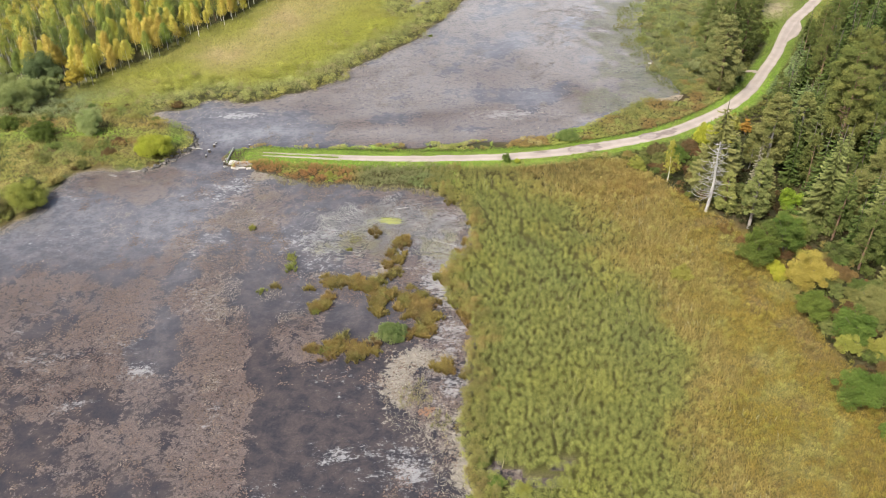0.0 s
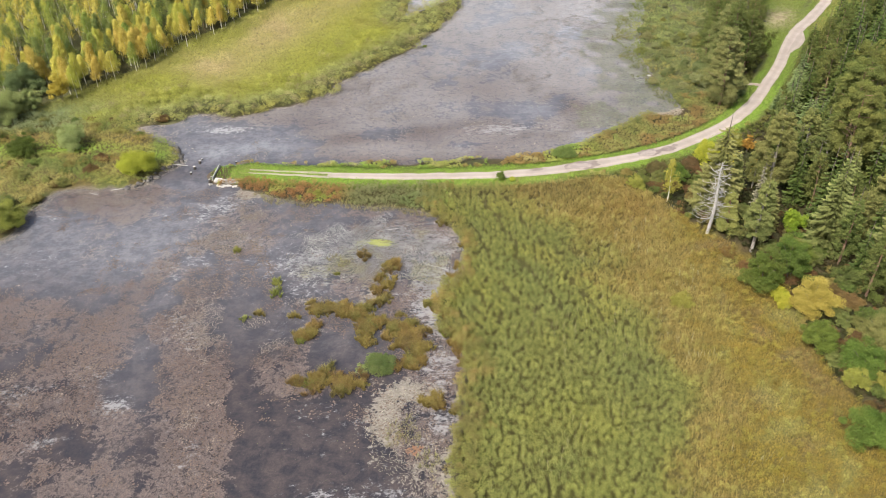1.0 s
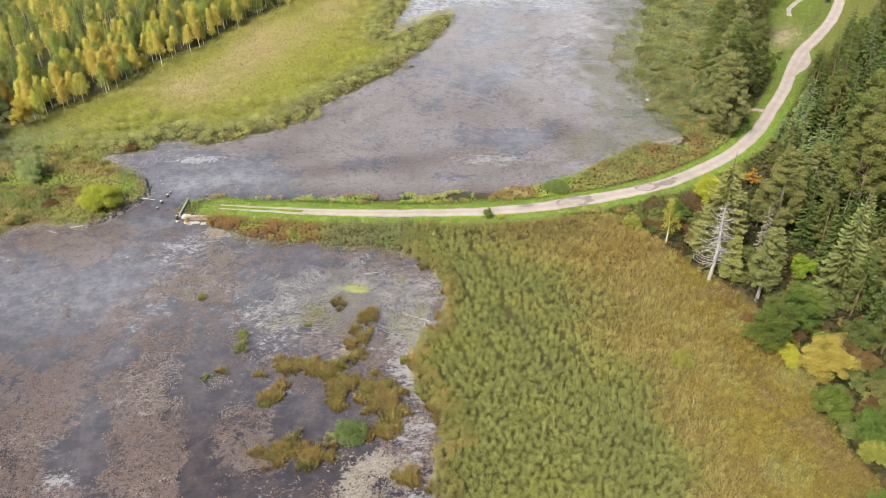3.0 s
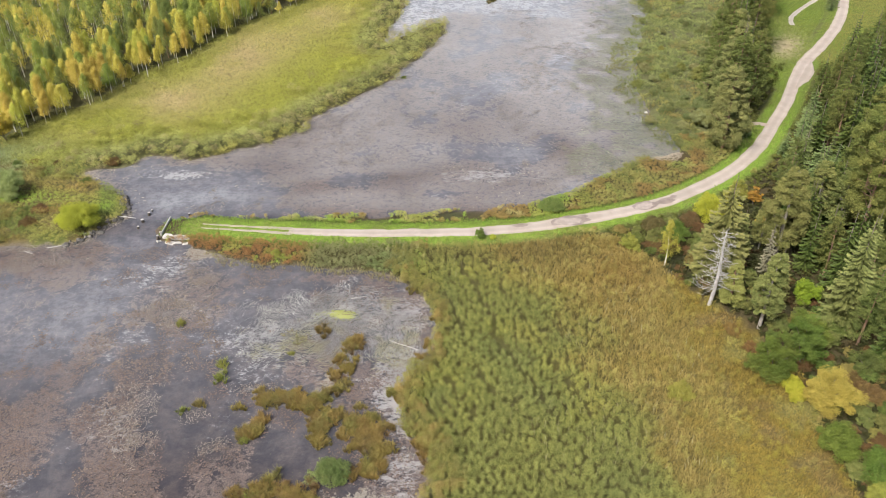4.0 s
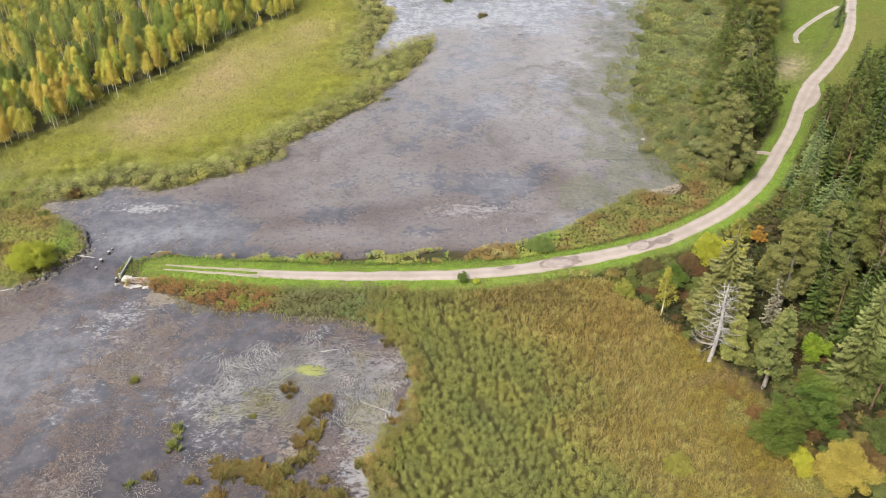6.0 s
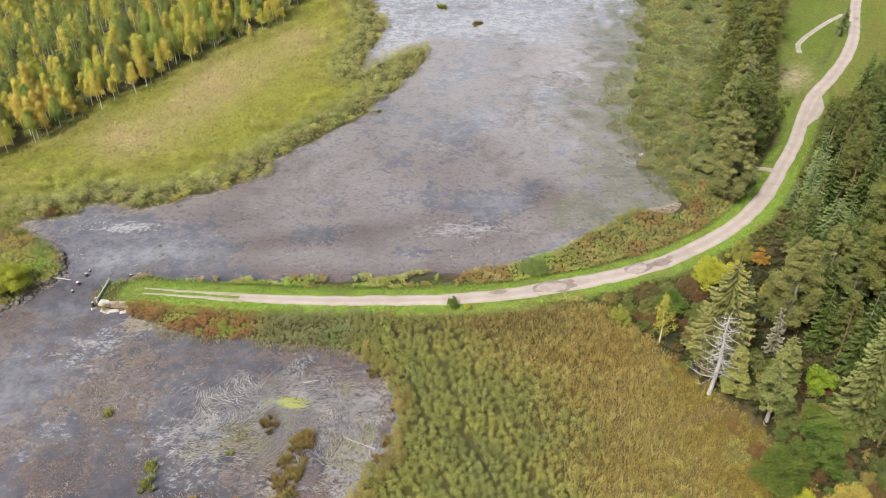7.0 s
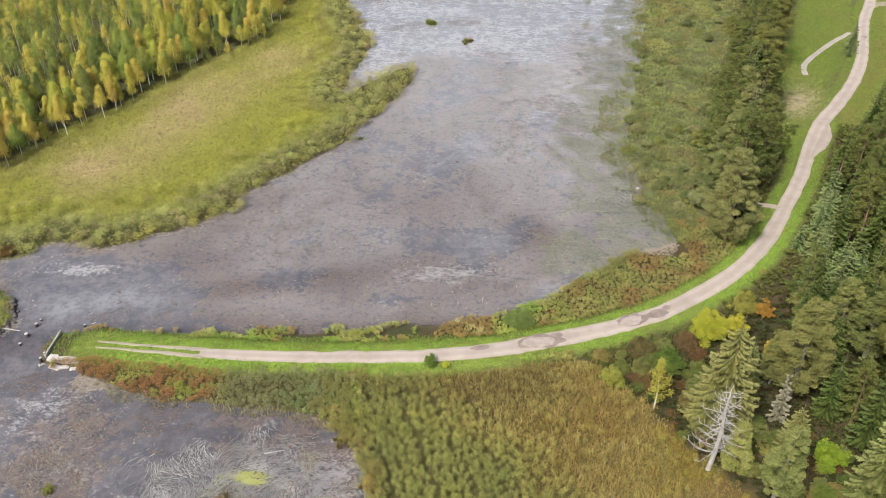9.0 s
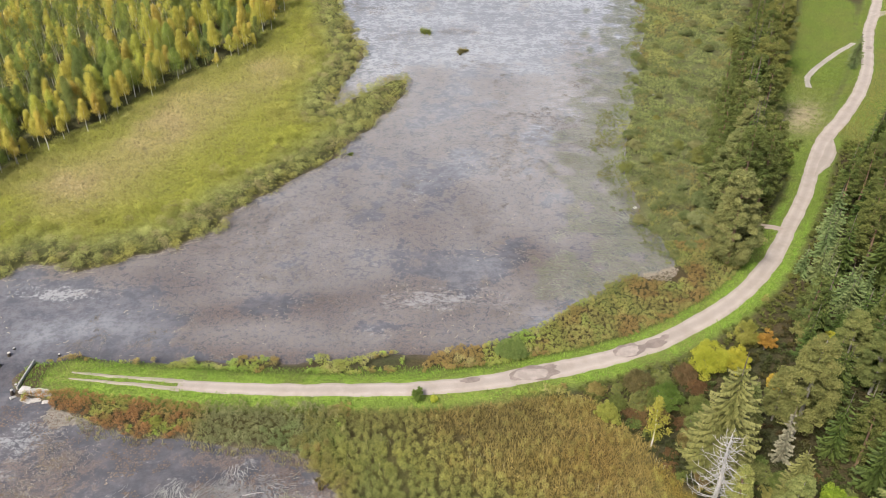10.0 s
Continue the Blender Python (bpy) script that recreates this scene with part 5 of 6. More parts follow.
def spruce(name, h, crown_r, colours, seed, label, thin=1.0, low=0.05):
    """Straight stem, whorls of drooping boughs that shorten to a spire."""
    r = np.random.default_rng(seed)
    t = thing(name, 0, 0, 0, label, "spruce tree")
    path, rad = stem(h, 0.14 + h * 0.006, r, 0.08)
    v, f = tube(path, rad, 6)
    link("trunk", v, f, SPRUCE_BARK, t, smooth=True)
    vs, tints = [], []
    total = int(h * 13 * thin)
    for k in range(total):
        u = low + (0.985 - low) * (1 - math.sqrt(1 - (k + r.uniform()) / total * 0.985))
        reach = crown_r * ((1 - u) ** 0.8) * (0.85 + 0.3 * noise.noise(Vector((seed * 1.7, u * 9, k * 0.01)))) + 0.15
        for b in range(1):
            a = k * 2.39996 + r.normal(0, 0.3)
            ln = reach * r.uniform(0.5, 1.15)
            o = at_height(path, u * h)
            sag = r.uniform(0.25, 0.65)
            m = max(5, int(ln * 7.5))
            q = np.linspace(0.12, 1, m)
            d = np.array([math.cos(a), math.sin(a), 0])
            side = np.array([-math.sin(a), math.cos(a), 0])
            spine = o + d * (q * ln)[:, None] + np.array([0, 0, 1.0]) * (ln * (-sag * q + 0.22 * q ** 3) + 0.1)[:, None]
            for sg in (-1, 1):
                w = (0.14 + 0.3 * ln * np.sin(np.pi * (0.12 + 0.8 * q)) * 0.42) * r.uniform(0.5, 1.4, m)
                tip = spine + side * (sg * w)[:, None] + d * (w * 0.7)[:, None] - np.array([0, 0, 1.0]) * (w * r.uniform(0.15, 1.0, m))[:, None]
                vs.append(np.stack([spine - d * 0.15, spine + d * 0.17 + np.array([0, 0, 0.03]), tip], 1).reshape(-1, 3))
                # tint runs from dark near the stem to light at the bough's tip
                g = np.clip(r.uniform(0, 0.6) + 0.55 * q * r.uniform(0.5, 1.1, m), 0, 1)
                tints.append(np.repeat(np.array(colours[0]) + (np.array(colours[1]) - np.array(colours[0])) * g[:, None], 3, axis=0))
    v, c = np.vstack(vs), np.vstack(tints)
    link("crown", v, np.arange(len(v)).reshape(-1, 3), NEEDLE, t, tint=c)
    return t


def birch(name, h, crown_r, colours, seed, label, bare=0.38, leaves=26, clumps=26, category="birch tree", bark=None, size=0.34):
    """Slim white stem, light upright crown."""
    r = np.random.default_rng(seed)
    t = thing(name, 0, 0, 0, label, category)
    path, rad = stem(h * 0.96, 0.05 + h * 0.007, r, 0.35)
    v, f = tube(path, rad, 5)
    link("trunk", v, f, bark or BIRCH_BARK, t, smooth=True)
    cs, rs = [], []
    for i in range(clumps):
        u = (i + r.uniform()) / clumps
        prof = crown_r * min(1.0, 0.5 + 2.5 * u) * (1.02 - u) ** 0.75 * r.uniform(0.7, 1.25)
        a, d = i * 2.4, prof * r.uniform(0.2, 0.85)
        c = at_height(path, h * (bare + (0.97 - bare) * u)) + np.array([math.cos(a) * d, math.sin(a) * d, 0])
        cs.append(c)
        q = crown_r * r.uniform(0.26, 0.46) * (1.1 - 0.5 * u)
        rs.append((q, q, q * 1.15))
        if i % 7 == 3:
            b = at_height(path, h * (bare + (0.97 - bare) * u) - d * 0.9)
            k = np.linspace(0, 1, 4)[:, None]
            lv, lf = tube(b + (c - b) * k, np.linspace(0.04, 0.012, 4), 4)
            link("limb", lv, lf, bark or BIRCH_BARK, t)
    v, f, c = leaf_cloud(cs, rs, leaves, size, 0.62, colours, 0.6, r)
    link("crown", v, f, LEAF, t, tint=c)
    return t


def bush(name, rad, h, colours, seed, label, leaves=3000, size=0.3):
    """A many-stemmed willow or alder: stems from one root, a broad lumpy head of small leaves."""
    r = np.random.default_rng(seed)
    t = thing(name, 0, 0, 0, label, "bush")
    for i in range(4):
        a = i * 1.57 + r.normal(0, 0.3)
        k = np.linspace(0, 1, 5)[:, None]
        e = np.array([math.cos(a) * rad * 0.55, math.sin(a) * rad * 0.55, h * 0.7])
        v, f = tube(e * k + np.array([0, 0, h * 0.12]) * np.sin(k * np.pi), np.linspace(0.07, 0.02, 5), 5)
        link("stem", v, f, SPRUCE_BARK, t, smooth=True)
    lobes = [(0.0, 0.0, 1.0, 0.62)]
    for i in range(6):
        a, d = i * 1.05 + r.normal(0, 0.3), r.uniform(0.3, 0.58)
        lobes.append((math.cos(a) * d, math.sin(a) * d, r.uniform(0.5, 0.95), r.uniform(0.3, 0.5)))
    cs, rs = [], []
    for lx, ly, top, wide in lobes:
        n = 12 if wide > 0.55 else 8
        for i in range(n):
            pz = 1 - 1.3 * (i + 0.5) / n
            pr = math.sqrt(max(0, 1 - pz * pz)) if pz > 0 else 1.0
            a, g, q = i * 2.39996 + lx * 9, r.uniform(0.6, 1.08), r.uniform(0.14, 0.3) * rad
            mid, tall_ = h * top * 0.52, h * top * 0.42
            cs.append(((lx + math.cos(a) * pr * wide * g) * rad, (ly + math.sin(a) * pr * wide * g) * rad, max(mid + pz * tall_ * g, q * 0.5)))
            rs.append((q, q, min(q * 0.8, h * 0.3)))
    v, f, c = leaf_cloud(cs, rs, int(5.2 * rad * rad * (0.42 / size) ** 2) + 30, size, 0.62, tuple(tuple(0.87 * q_ for q_ in c_) for c_ in colours), 0.5, r, 0.42)
    v[:, 2] = np.maximum(v[:, 2], 0.02)
    link("crown", v, f, LEAF, t, tint=c)
    return t


def z_at(x, y):
    return float(height(np.array([float(x)]), np.array([float(y)]))[0])


def seat(ob, x, y, turn=0.0, scale=1.0, sink=0.08):
    ob.matrix_basis = Matrix.LocRotScale((x, y, z_at(x, y) - sink), Euler((0, 0, radians(turn))), (scale,) * 3)
    return ob


def again(ob, x, y, turn, scale=1.0, sink=0.08, stretch=1.0):
    k = scale / ob.scale[0]
    return copy_thing(ob, Matrix.LocRotScale((x, y, z_at(x, y) - sink), Euler((0, 0, radians(turn))), (k, k, k * stretch)))


GREY_BARK = rough_material("grey_pine_bark", (0.24, 0.215, 0.19), (0.38, 0.35, 0.31), 0.9)
PINE_G = ((0.06, 0.084, 0.021), (0.165, 0.185, 0.05))
PINE_Y = ((0.09, 0.108, 0.027), (0.215, 0.22, 0.058))
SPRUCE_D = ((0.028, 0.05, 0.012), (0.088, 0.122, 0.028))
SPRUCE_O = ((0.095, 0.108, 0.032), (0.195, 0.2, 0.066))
GREY_P = ((0.11, 0.128, 0.038), (0.245, 0.252, 0.082))

# the single trees by the field
pine_a = seat(scots_pine("scots_pine", 13.0, 2.35, GREY_P, 301, "slender grey-green pine with a bare lower stem", 0.26, 52, bark=GREY_BARK), 49.6, 114.2)
pine_b = seat(scots_pine("scots_pine", 16.2, 3.9, GREY_P, 302, "tall broad pine with pale sagging crown", 0.2, 92, bark=GREY_BARK), 57.2, 131.0)
pine_c = seat(scots_pine("scots_pine", 20.0, 4.6, PINE_Y, 303, "old spreading pine with yellow-green crown", 0.42, 84, taper=0.32), 69.5, 131.0)
pine_d = seat(scots_pine("scots_pine", 17.2, 4.4, ((0.125, 0.145, 0.05), (0.27, 0.28, 0.1)), 304, "broad dense pine by the track", 0.1, 96), 58.2, 165.6)
seat(scots_pine("scots_pine", 7.8, 2.1, ((0.17, 0.19, 0.05), (0.33, 0.33, 0.1)), 307, "young yellow-green pine beside the dead tree", 0.06, 44, taper=0.8), 46.8, 119.6)
spruce_a = seat(spruce("spruce", 18.6, 5.6, SPRUCE_O, 311, "tall drooping olive spruce behind the dead tree", 1.8), 46.6, 126.2)
spruce_b = seat(spruce("spruce", 18.8, 4.5, SPRUCE_O, 312, "tall olive-grey spruce with a thin spire", 1.8), 61.4, 115.0)
spruce_c = seat(spruce("spruce", 12.0, 2.5, SPRUCE_D, 313, "dark green dense forest spruce"), 74.5, 163.0)
spruce_d = seat(spruce("spruce", 8.0, 2.2, ((0.08, 0.115, 0.04), (0.18, 0.225, 0.085)), 314, "young blue-green conifer beside the track"), 70.4, 158.5)
seat(spruce("spruce", 9.5, 1.3, ((0.16, 0.155, 0.10), (0.26, 0.25, 0.165)), 315, "thin bleached dying spruce", 0.7), 54.2, 127.0)
seat(birch("birch", 8.6, 2.0, ((0.26, 0.275, 0.04), (0.4, 0.395, 0.07)), 321, "small yellowing birch with a white leaning stem", 0.3, 34, 26), 39.4, 129.1)

pine_f = seat(scots_pine("scots_pine", 18.0, 3.6, PINE_G, 306, "dense olive pine in the shore wood", 0.2, 62, 60), 63.0, 178.0)
spruce_f = seat(spruce("spruce", 13.0, 2.6, SPRUCE_D, 317, "dark green slender forest spruce", 0.75), 86.0, 178.0)

PINES_R = [(73.5, 140.5, 1.02, 0), (71.5, 118.0, 0.95, 1), (77, 128, 1.0, 0), (66.5, 140.5, 0.72, 1), (79, 149, 1.0, 0), (84, 138, 1.05, 1), (61.5, 181, 0.92, 3), (66.5, 190.5, 0.9, 3), (60.5, 173, 0.6, 3), (70, 201, 0.85, 3), (76, 212, 0.9, 0), (80, 224, 0.92, 2), (85, 233, 0.9, 0)]
for i, (x, y, k, which) in enumerate(PINES_R):
    again((pine_c, pine_b, pine_f, pine_d)[which], x, y, i * 77, k)
for i, (x, y, k) in enumerate(((66.5, 122.5, 0.8), (67.5, 108, 0.9), (75, 110, 0.95), (54, 121.5, 0.5), (82, 120, 1.0), (52, 133, 0.45), (61.5, 137.5, 0.5), (71, 104, 0.8), (66, 98, 0.6), (74, 135, 0.7))):
    again((spruce_b, spruce_a)[i % 2], x, y, i * 51, k)
seat(birch("scots_pine", 17.5, 2.6, PINE_Y, 325, "lone tall pine with a long bare ruddy stem", 0.74, 60, 22, "pine tree", BARK, 0.4), 72.2, 222.0)

for i, (x, y, k) in enumerate(((63.5, 123.0, 0.8), (66.0, 115.5, 0.7), (70.5, 124.0, 0.9), (62.5, 134.5, 0.75), (55.5, 133.5, 0.6), (73.0, 113.0, 0.85), (78.5, 136.0, 1.0), (69.5, 138.0, 0.8), (63.5, 107.0, 0.6), (80.0, 112.0, 1.0), (75.5, 104.0, 0.9), (69.0, 99.0, 0.7), (76.0, 144.0, 0.9))):
    if i % 3 == 1:
        again(pine_b, x, y, i * 43, k * 0.9)
    else:
        again((spruce_f, spruce_c)[i % 2], x, y, i * 43, k * 1.25, stretch=1.1)

# close growth between the tall trees
r_ = np.random.default_rng(43)
x, y = scatter(56, 86, 96, 150, 3.4, r_)
taken = np.array([(o.matrix_basis.translation.x, o.matrix_basis.translation.y) for o in scene.objects if o.parent is None and o.name.split(".")[0] in ("scots_pine", "spruce")])
gap = np.min(np.hypot(x[:, None] - taken[None, :, 0], y[:, None] - taken[None, :, 1]), axis=1)
keep = (gap > 2.4) & (away(x, y, road_line) > 9) & (x > 57 + 0.12 * np.abs(y - 112)) & ~((x < 60) & (y < 122)) & ~((np.hypot(x - 57.8, y - 119.6) < 4.5)) & (x + 0.35 * y > 96)
for i, (a, b) in enumerate(zip(x[keep], y[keep])):
    if i % 4 == 1:
        again(pine_f, a, b, i * 47, r_.uniform(0.45, 0.7))
    else:
        again((spruce_f, spruce_c)[i % 2], a, b, i * 47, r_.uniform(0.55, 1.0), stretch=r_.uniform(0.9, 1.25))

# dark spruces east of the track and west of the clearing
r_ = np.random.default_rng(41)
x, y = scatter(64, 152, 60, 292, 3.7, r_)
dr = away(x, y, road_line)
east_x = np.interp(y, [100, 150, 165, 185, 200, 215, 250, 300], [74, 70, 69, 82, 95, 112, 134, 150])
keep = (x > east_x + r_.normal(0, 0.8, len(x))) & (dr > 5.0) & (x < east_x + np.interp(y, [100, 160, 300], [12, 17, 12]))
for i, (a, b) in enumerate(zip(x[keep], y[keep])):
    young = b > 148 and a < 78 and b < 178
    k = r_.uniform(0.75, 1.15)
    if i % 4 == 1 and not young:
        again(pine_f, a, b, i * 37, k * 0.72)
    else:
        again(spruce_d if young else (spruce_c, spruce_f)[i % 2], a, b, i * 37, k * (0.9 if young else 1.08), stretch=r_.uniform(0.9, 1.2))
x, y = scatter(62, 106, 180, 300, 3.3, r_)
mid_x = np.interp(y, [180, 200, 215, 235, 260, 300], [72, 74, 79.5, 86, 96, 112])
keep = (x < mid_x) & (x > np.maximum(mid_x - 7 - 4 * step(y, 215, 240), tree_line(y) + 2)) & (away(x, y, road_line) > 6)
for i, (a, b) in enumerate(zip(x[keep], y[keep])):
    if i % 3 == 0:
        again(pine_f, a, b, i * 61, r_.uniform(0.75, 0.95))
    else:
        again(spruce_f, a, b, i * 61, r_.uniform(0.95, 1.3), stretch=r_.uniform(0.95, 1.2))
for i, (x, y, k) in enumerate(((66.5, 152, 0.9), (72.5, 156, 1.0), (69.0, 163.0, 0.75), (76, 170, 1.0), (78.5, 176, 1.1), (64.0, 170.5, 0.6), (107.6, 241.5, 0.9), (109.6, 245.5, 0.8), (106.4, 239.0, 0.5))):
    again(spruce_d, x, y, i * 83, k)


# the dead tree
def dead_spruce(h, seed):
    r = np.random.default_rng(seed)
    t = thing("dead_spruce", 0, 0, 0, "leaning silver-grey dead spruce with bare broken branches", "dead tree")
    u = np.linspace(0, 1, 10)
    path = np.stack([0.35 * u + 0.3 * np.sin(u * 5), 0.2 * np.sin(u * 5), u * h], 1)
    v, f = tube(path, 0.27 * (1 - u) ** 0.8 + 0.05, 8)
    link("trunk", v, f, DEAD_WOOD, t, smooth=True)
    for i in range(86):
        q = 0.2 + 0.78 * (i + r.uniform()) / 86
        a = i * 2.4 + r.normal(0, 0.5)
        ln = (0.7 + 3.6 * (1 - q) ** 0.55) * r.uniform(0.3, 1.15)
        o = at_height(path, q * h)
        k = np.linspace(0, 1, 6)
        d = np.array([math.cos(a), math.sin(a), 0])
        sag, lift, twist = r.uniform(0.1, 0.6), r.uniform(0.1, 0.7), r.normal(0, 0.22)
        sp = o + d * (k * ln)[:, None] + np.array([-d[1], d[0], 0]) * (twist * ln * k ** 2)[:, None] + np.array([0, 0, 1.0]) * (ln * (-sag * k + lift * k ** 2.5))[:, None] + r.normal(0, 0.03, (6, 3)) * k[:, None] * ln
        pieces = [tube(sp, np.linspace(0.05, 0.014, 6), 5)]
        for b in (1, 2, 2, 3, 4, 4):
            s0 = sp[b]
            e = s0 + (d * r.uniform(0.2, 0.5) + np.array([-d[1], d[0], 0]) * r.choice([-1, 1]) * 0.5 + np.array([0, 0, 0.25])) * ln * 0.35
            pieces.append(tube(np.linspace(s0, e, 3), np.array([0.019, 0.014, 0.008]), 4))
        v, f = join(pieces)
        link("branch", v, f, DEAD_WOOD, t, smooth=True)
    return t


seat(dead_spruce(13.6, 331), 43.9, 119.4)

# ---- bushes: place, radius, height, colours ----
LIME = ((0.33, 0.36, 0.035), (0.50, 0.50, 0.06))
GOLD = ((0.37, 0.305, 0.06), (0.53, 0.45, 0.10))
GREEN = ((0.085, 0.135, 0.022), (0.185, 0.245, 0.048))
DEEP = ((0.07, 0.115, 0.02), (0.165, 0.22, 0.042))
OLIVE = ((0.18, 0.19, 0.06), (0.31, 0.30, 0.10))
GREYG = ((0.21, 0.255, 0.085), (0.38, 0.42, 0.15))
YGREEN = ((0.24, 0.26, 0.05), (0.38, 0.37, 0.08))
ORANGE = ((0.38, 0.22, 0.04), (0.52, 0.34, 0.06))
BUSHES = [
    (53.6, 99.4, 3.9, 6.0, GOLD, "round golden-yellow willow bush at the field edge", 5200),
    (47.9, 104.2, 3.4, 7.6, DEEP, "dense dark green alder bush at the field edge", 4200),
    (52.8, 106.6, 3.2, 8.8, DEEP, "tall dark green alder bush", 4200),
    (51.8, 91.4, 3.0, 4.6, GREEN, "leafy green willow bush at the field edge", 3200),
    (56.2, 87.0, 3.4, 5.0, GREEN, "broad green willow bush at the field edge", 5000),
    (54.2, 84.2, 2.0, 3.0, YGREEN, "yellowing willow bush at the field edge", 0),
    (58.4, 83.0, 2.2, 3.2, YGREEN, "yellow-green willow bush at the wood edge", 0),
    (50.2, 102.0, 1.6, 2.0, LIME, "low yellowing bush at the field edge", 1400),
    (52.0, 74.1, 3.7, 6.0, GREEN, "fresh green rounded bush in the field", 4200),
    (53.4, 69.0, 1.6, 2.8, GREEN, "small fresh green bush in the grass", 1200),
    (60.5, 92.0, 3.4, 4.6, OLIVE, "olive scrub bush at the wood edge", 2600),
    (62.0, 82.0, 3.4, 4.6, OLIVE, "olive scrub bush at the wood edge", 2600),
    (57.8, 119.6, 2.1, 4.8, ((0.15, 0.25, 0.025), (0.28, 0.4, 0.04)), "bright green young rowan", 2200),
    (55.2, 113.6, 1.9, 3.6, GREEN, "fresh green rowan scrub under the pines", 0),
    (50.2, 100.4, 1.3, 1.6, LIME, "low yellowing bush at the field edge", 0),
    (47.2, 109.2, 1.4, 1.8, ((0.17, 0.10, 0.04), (0.28, 0.17, 0.06)), "rust-brown bracken clump at the field edge", 0),
    (45.6, 113.2, 1.4, 1.6, ((0.17, 0.10, 0.04), (0.28, 0.17, 0.06)), "rust-brown bracken clump at the field edge", 0),
    (61.0, 105.0, 2.6, 3.4, ((0.08, 0.11, 0.03), (0.17, 0.2, 0.055)), "dark green hazel in the wood", 0),
    (59.5, 100.0, 2.2, 2.4, ((0.16, 0.10, 0.045), (0.25, 0.17, 0.06)), "brown bracken below the wood edge", 0),
    (70.0, 146.0, 1.9, 4.2, OLIVE, "olive young bush beside the track", 0),
    (72.5, 148.5, 1.7, 4.4, LIME, "yellow birch sapling among the conifers", 0),
    (56.0, 110.5, 2.6, 4.2, GREEN, "green hazel bush under the pines", 2600),
    (35.6, 101.1, 1.9, 2.2, YGREEN, "low pale green shrub in the reeds", 1500),
    (49.3, 141.8, 2.9, 5.0, LIME, "bright lime-yellow willow beside the track", 3600),
    (52.9, 142.0, 2.0, 4.6, ((0.4, 0.36, 0.04), (0.54, 0.47, 0.06)), "yellow birch sapling clump beside the track", 2200),
    (55.7, 147.2, 2.2, 5.0, YGREEN, "yellow-green bush beside the track", 2400),
    (58.4, 146.4, 1.5, 3.8, ORANGE, "orange autumn bush among young conifers", 1500),
    (64.0, 147.3, 2.3, 5.0, OLIVE, "olive willow bush beside the track", 2400),
    (66.8, 146.6, 1.4, 3.4, LIME, "small yellow bush among conifers", 1400),
    (57.5, 138.5, 1.8, 3.0, ORANGE, "rust-orange undergrowth bush below the spruces", 1400),
    (34.7, 133.6, 1.8, 3.0, YGREEN, "pale olive shrub at the field edge", 1600),
    (42.5, 136.0, 2.3, 3.6, GREEN, "green shrub behind the small birch", 2200),
    (39.5, 139.0, 2.4, 2.2, ((0.10, 0.09, 0.035), (0.19, 0.14, 0.06)), "dark brown-green thicket by the track", 2200),
    (46.0, 140.5, 2.0, 2.2, ((0.11, 0.09, 0.035), (0.2, 0.13, 0.06)), "dark rusty thicket by the track", 1800),
    (44.0, 129.5, 1.8, 2.4, ((0.13, 0.12, 0.04), (0.24, 0.18, 0.06)), "rusty low scrub beside the spruce", 1500),
    (23.3, 145.6, 2.6, 2.6, ((0.13, 0.2, 0.05), (0.24, 0.31, 0.09)), "round green willow on the dam's water side", 2800),
    (10.7, 136.6, 0.9, 1.9, GREEN, "small green bush beside the track", 900),
    (12.8, 136.4, 0.6, 0.8, LIME, "little yellow-green weed beside the track", 500),
    (-22.2, 132.9, 0.8, 1.5, YGREEN, "pale green burdock on the dam", 700),
    (-57.3, 141.6, 4.3, 4.6, ((0.3, 0.36, 0.035), (0.46, 0.5, 0.06)), "lime-yellow willow bush on the bank", 4200),
    (-72.4, 151.0, 3.6, 5.4, ((0.24, 0.31, 0.10), (0.38, 0.44, 0.17)), "round light green willow on the bank", 3200),
    (-80.9, 147.3, 3.0, 5.4, DEEP, "dark green bush on the bank", 2800),
    (-74.9, 124.2, 4.2, 5.0, YGREEN, "olive willow bush at the water's edge", 3400),
    (-79.5, 121.0, 3.2, 4.4, OLIVE, "olive willow bush at the water's edge", 2800),
    (-91.7, 161.7, 5.6, 8.0, GREYG, "large grey-green willow at the forest edge", 4600),
    (-99.0, 168.0, 5.6, 8.0, GREYG, "large grey-green willow at the forest edge", 4200),
    (-91.0, 174.0, 5.2, 8.6, ((0.12, 0.165, 0.06), (0.22, 0.275, 0.11)), "large blue-green willow at the forest edge", 4600),
    (-87.6, 167.0, 3.4, 5.5, GREYG, "grey-green willow at the forest edge", 2400),
    (-82.3, 171.4, 2.6, 7.4, ((0.42, 0.36, 0.05), (0.58, 0.5, 0.08)), "yellow aspen at the forest edge", 2400),
    (-82.6, 182.5, 1.9, 4.6, DEEP, "small dark willow at the forest edge", 1600),
    (-90, 153.5, 2.6, 3.0, DEEP, "dark bush on the bank", 2000),
    (-4.4, 201.3, 1.1, 1.0, GREEN, "low green bush on the spit", 800),
    (-8.5, 88.9, 2.4, 1.9, ((0.11, 0.155, 0.045), (0.22, 0.25, 0.085)), "fresh green willow shrub among the tussocks", 2600),
    (5.0, 62.4, 1.3, 1.6, GREEN, "low green bush by the field pool", 900),
    (8.2, 61.2, 1.2, 1.5, YGREEN, "low yellow-green bush by the field pool", 900),
    (3.6, 65.6, 1.0, 1.5, GREEN, "low green bush at the reed edge", 900),
    (13.2, 62.2, 1.1, 1.3, OLIVE, "low olive bush by the field pool", 900),
    (-11.0, 88.6, 1.4, 1.4, GREYG, "grey half-bare shrub among the tussocks", 1200),
]
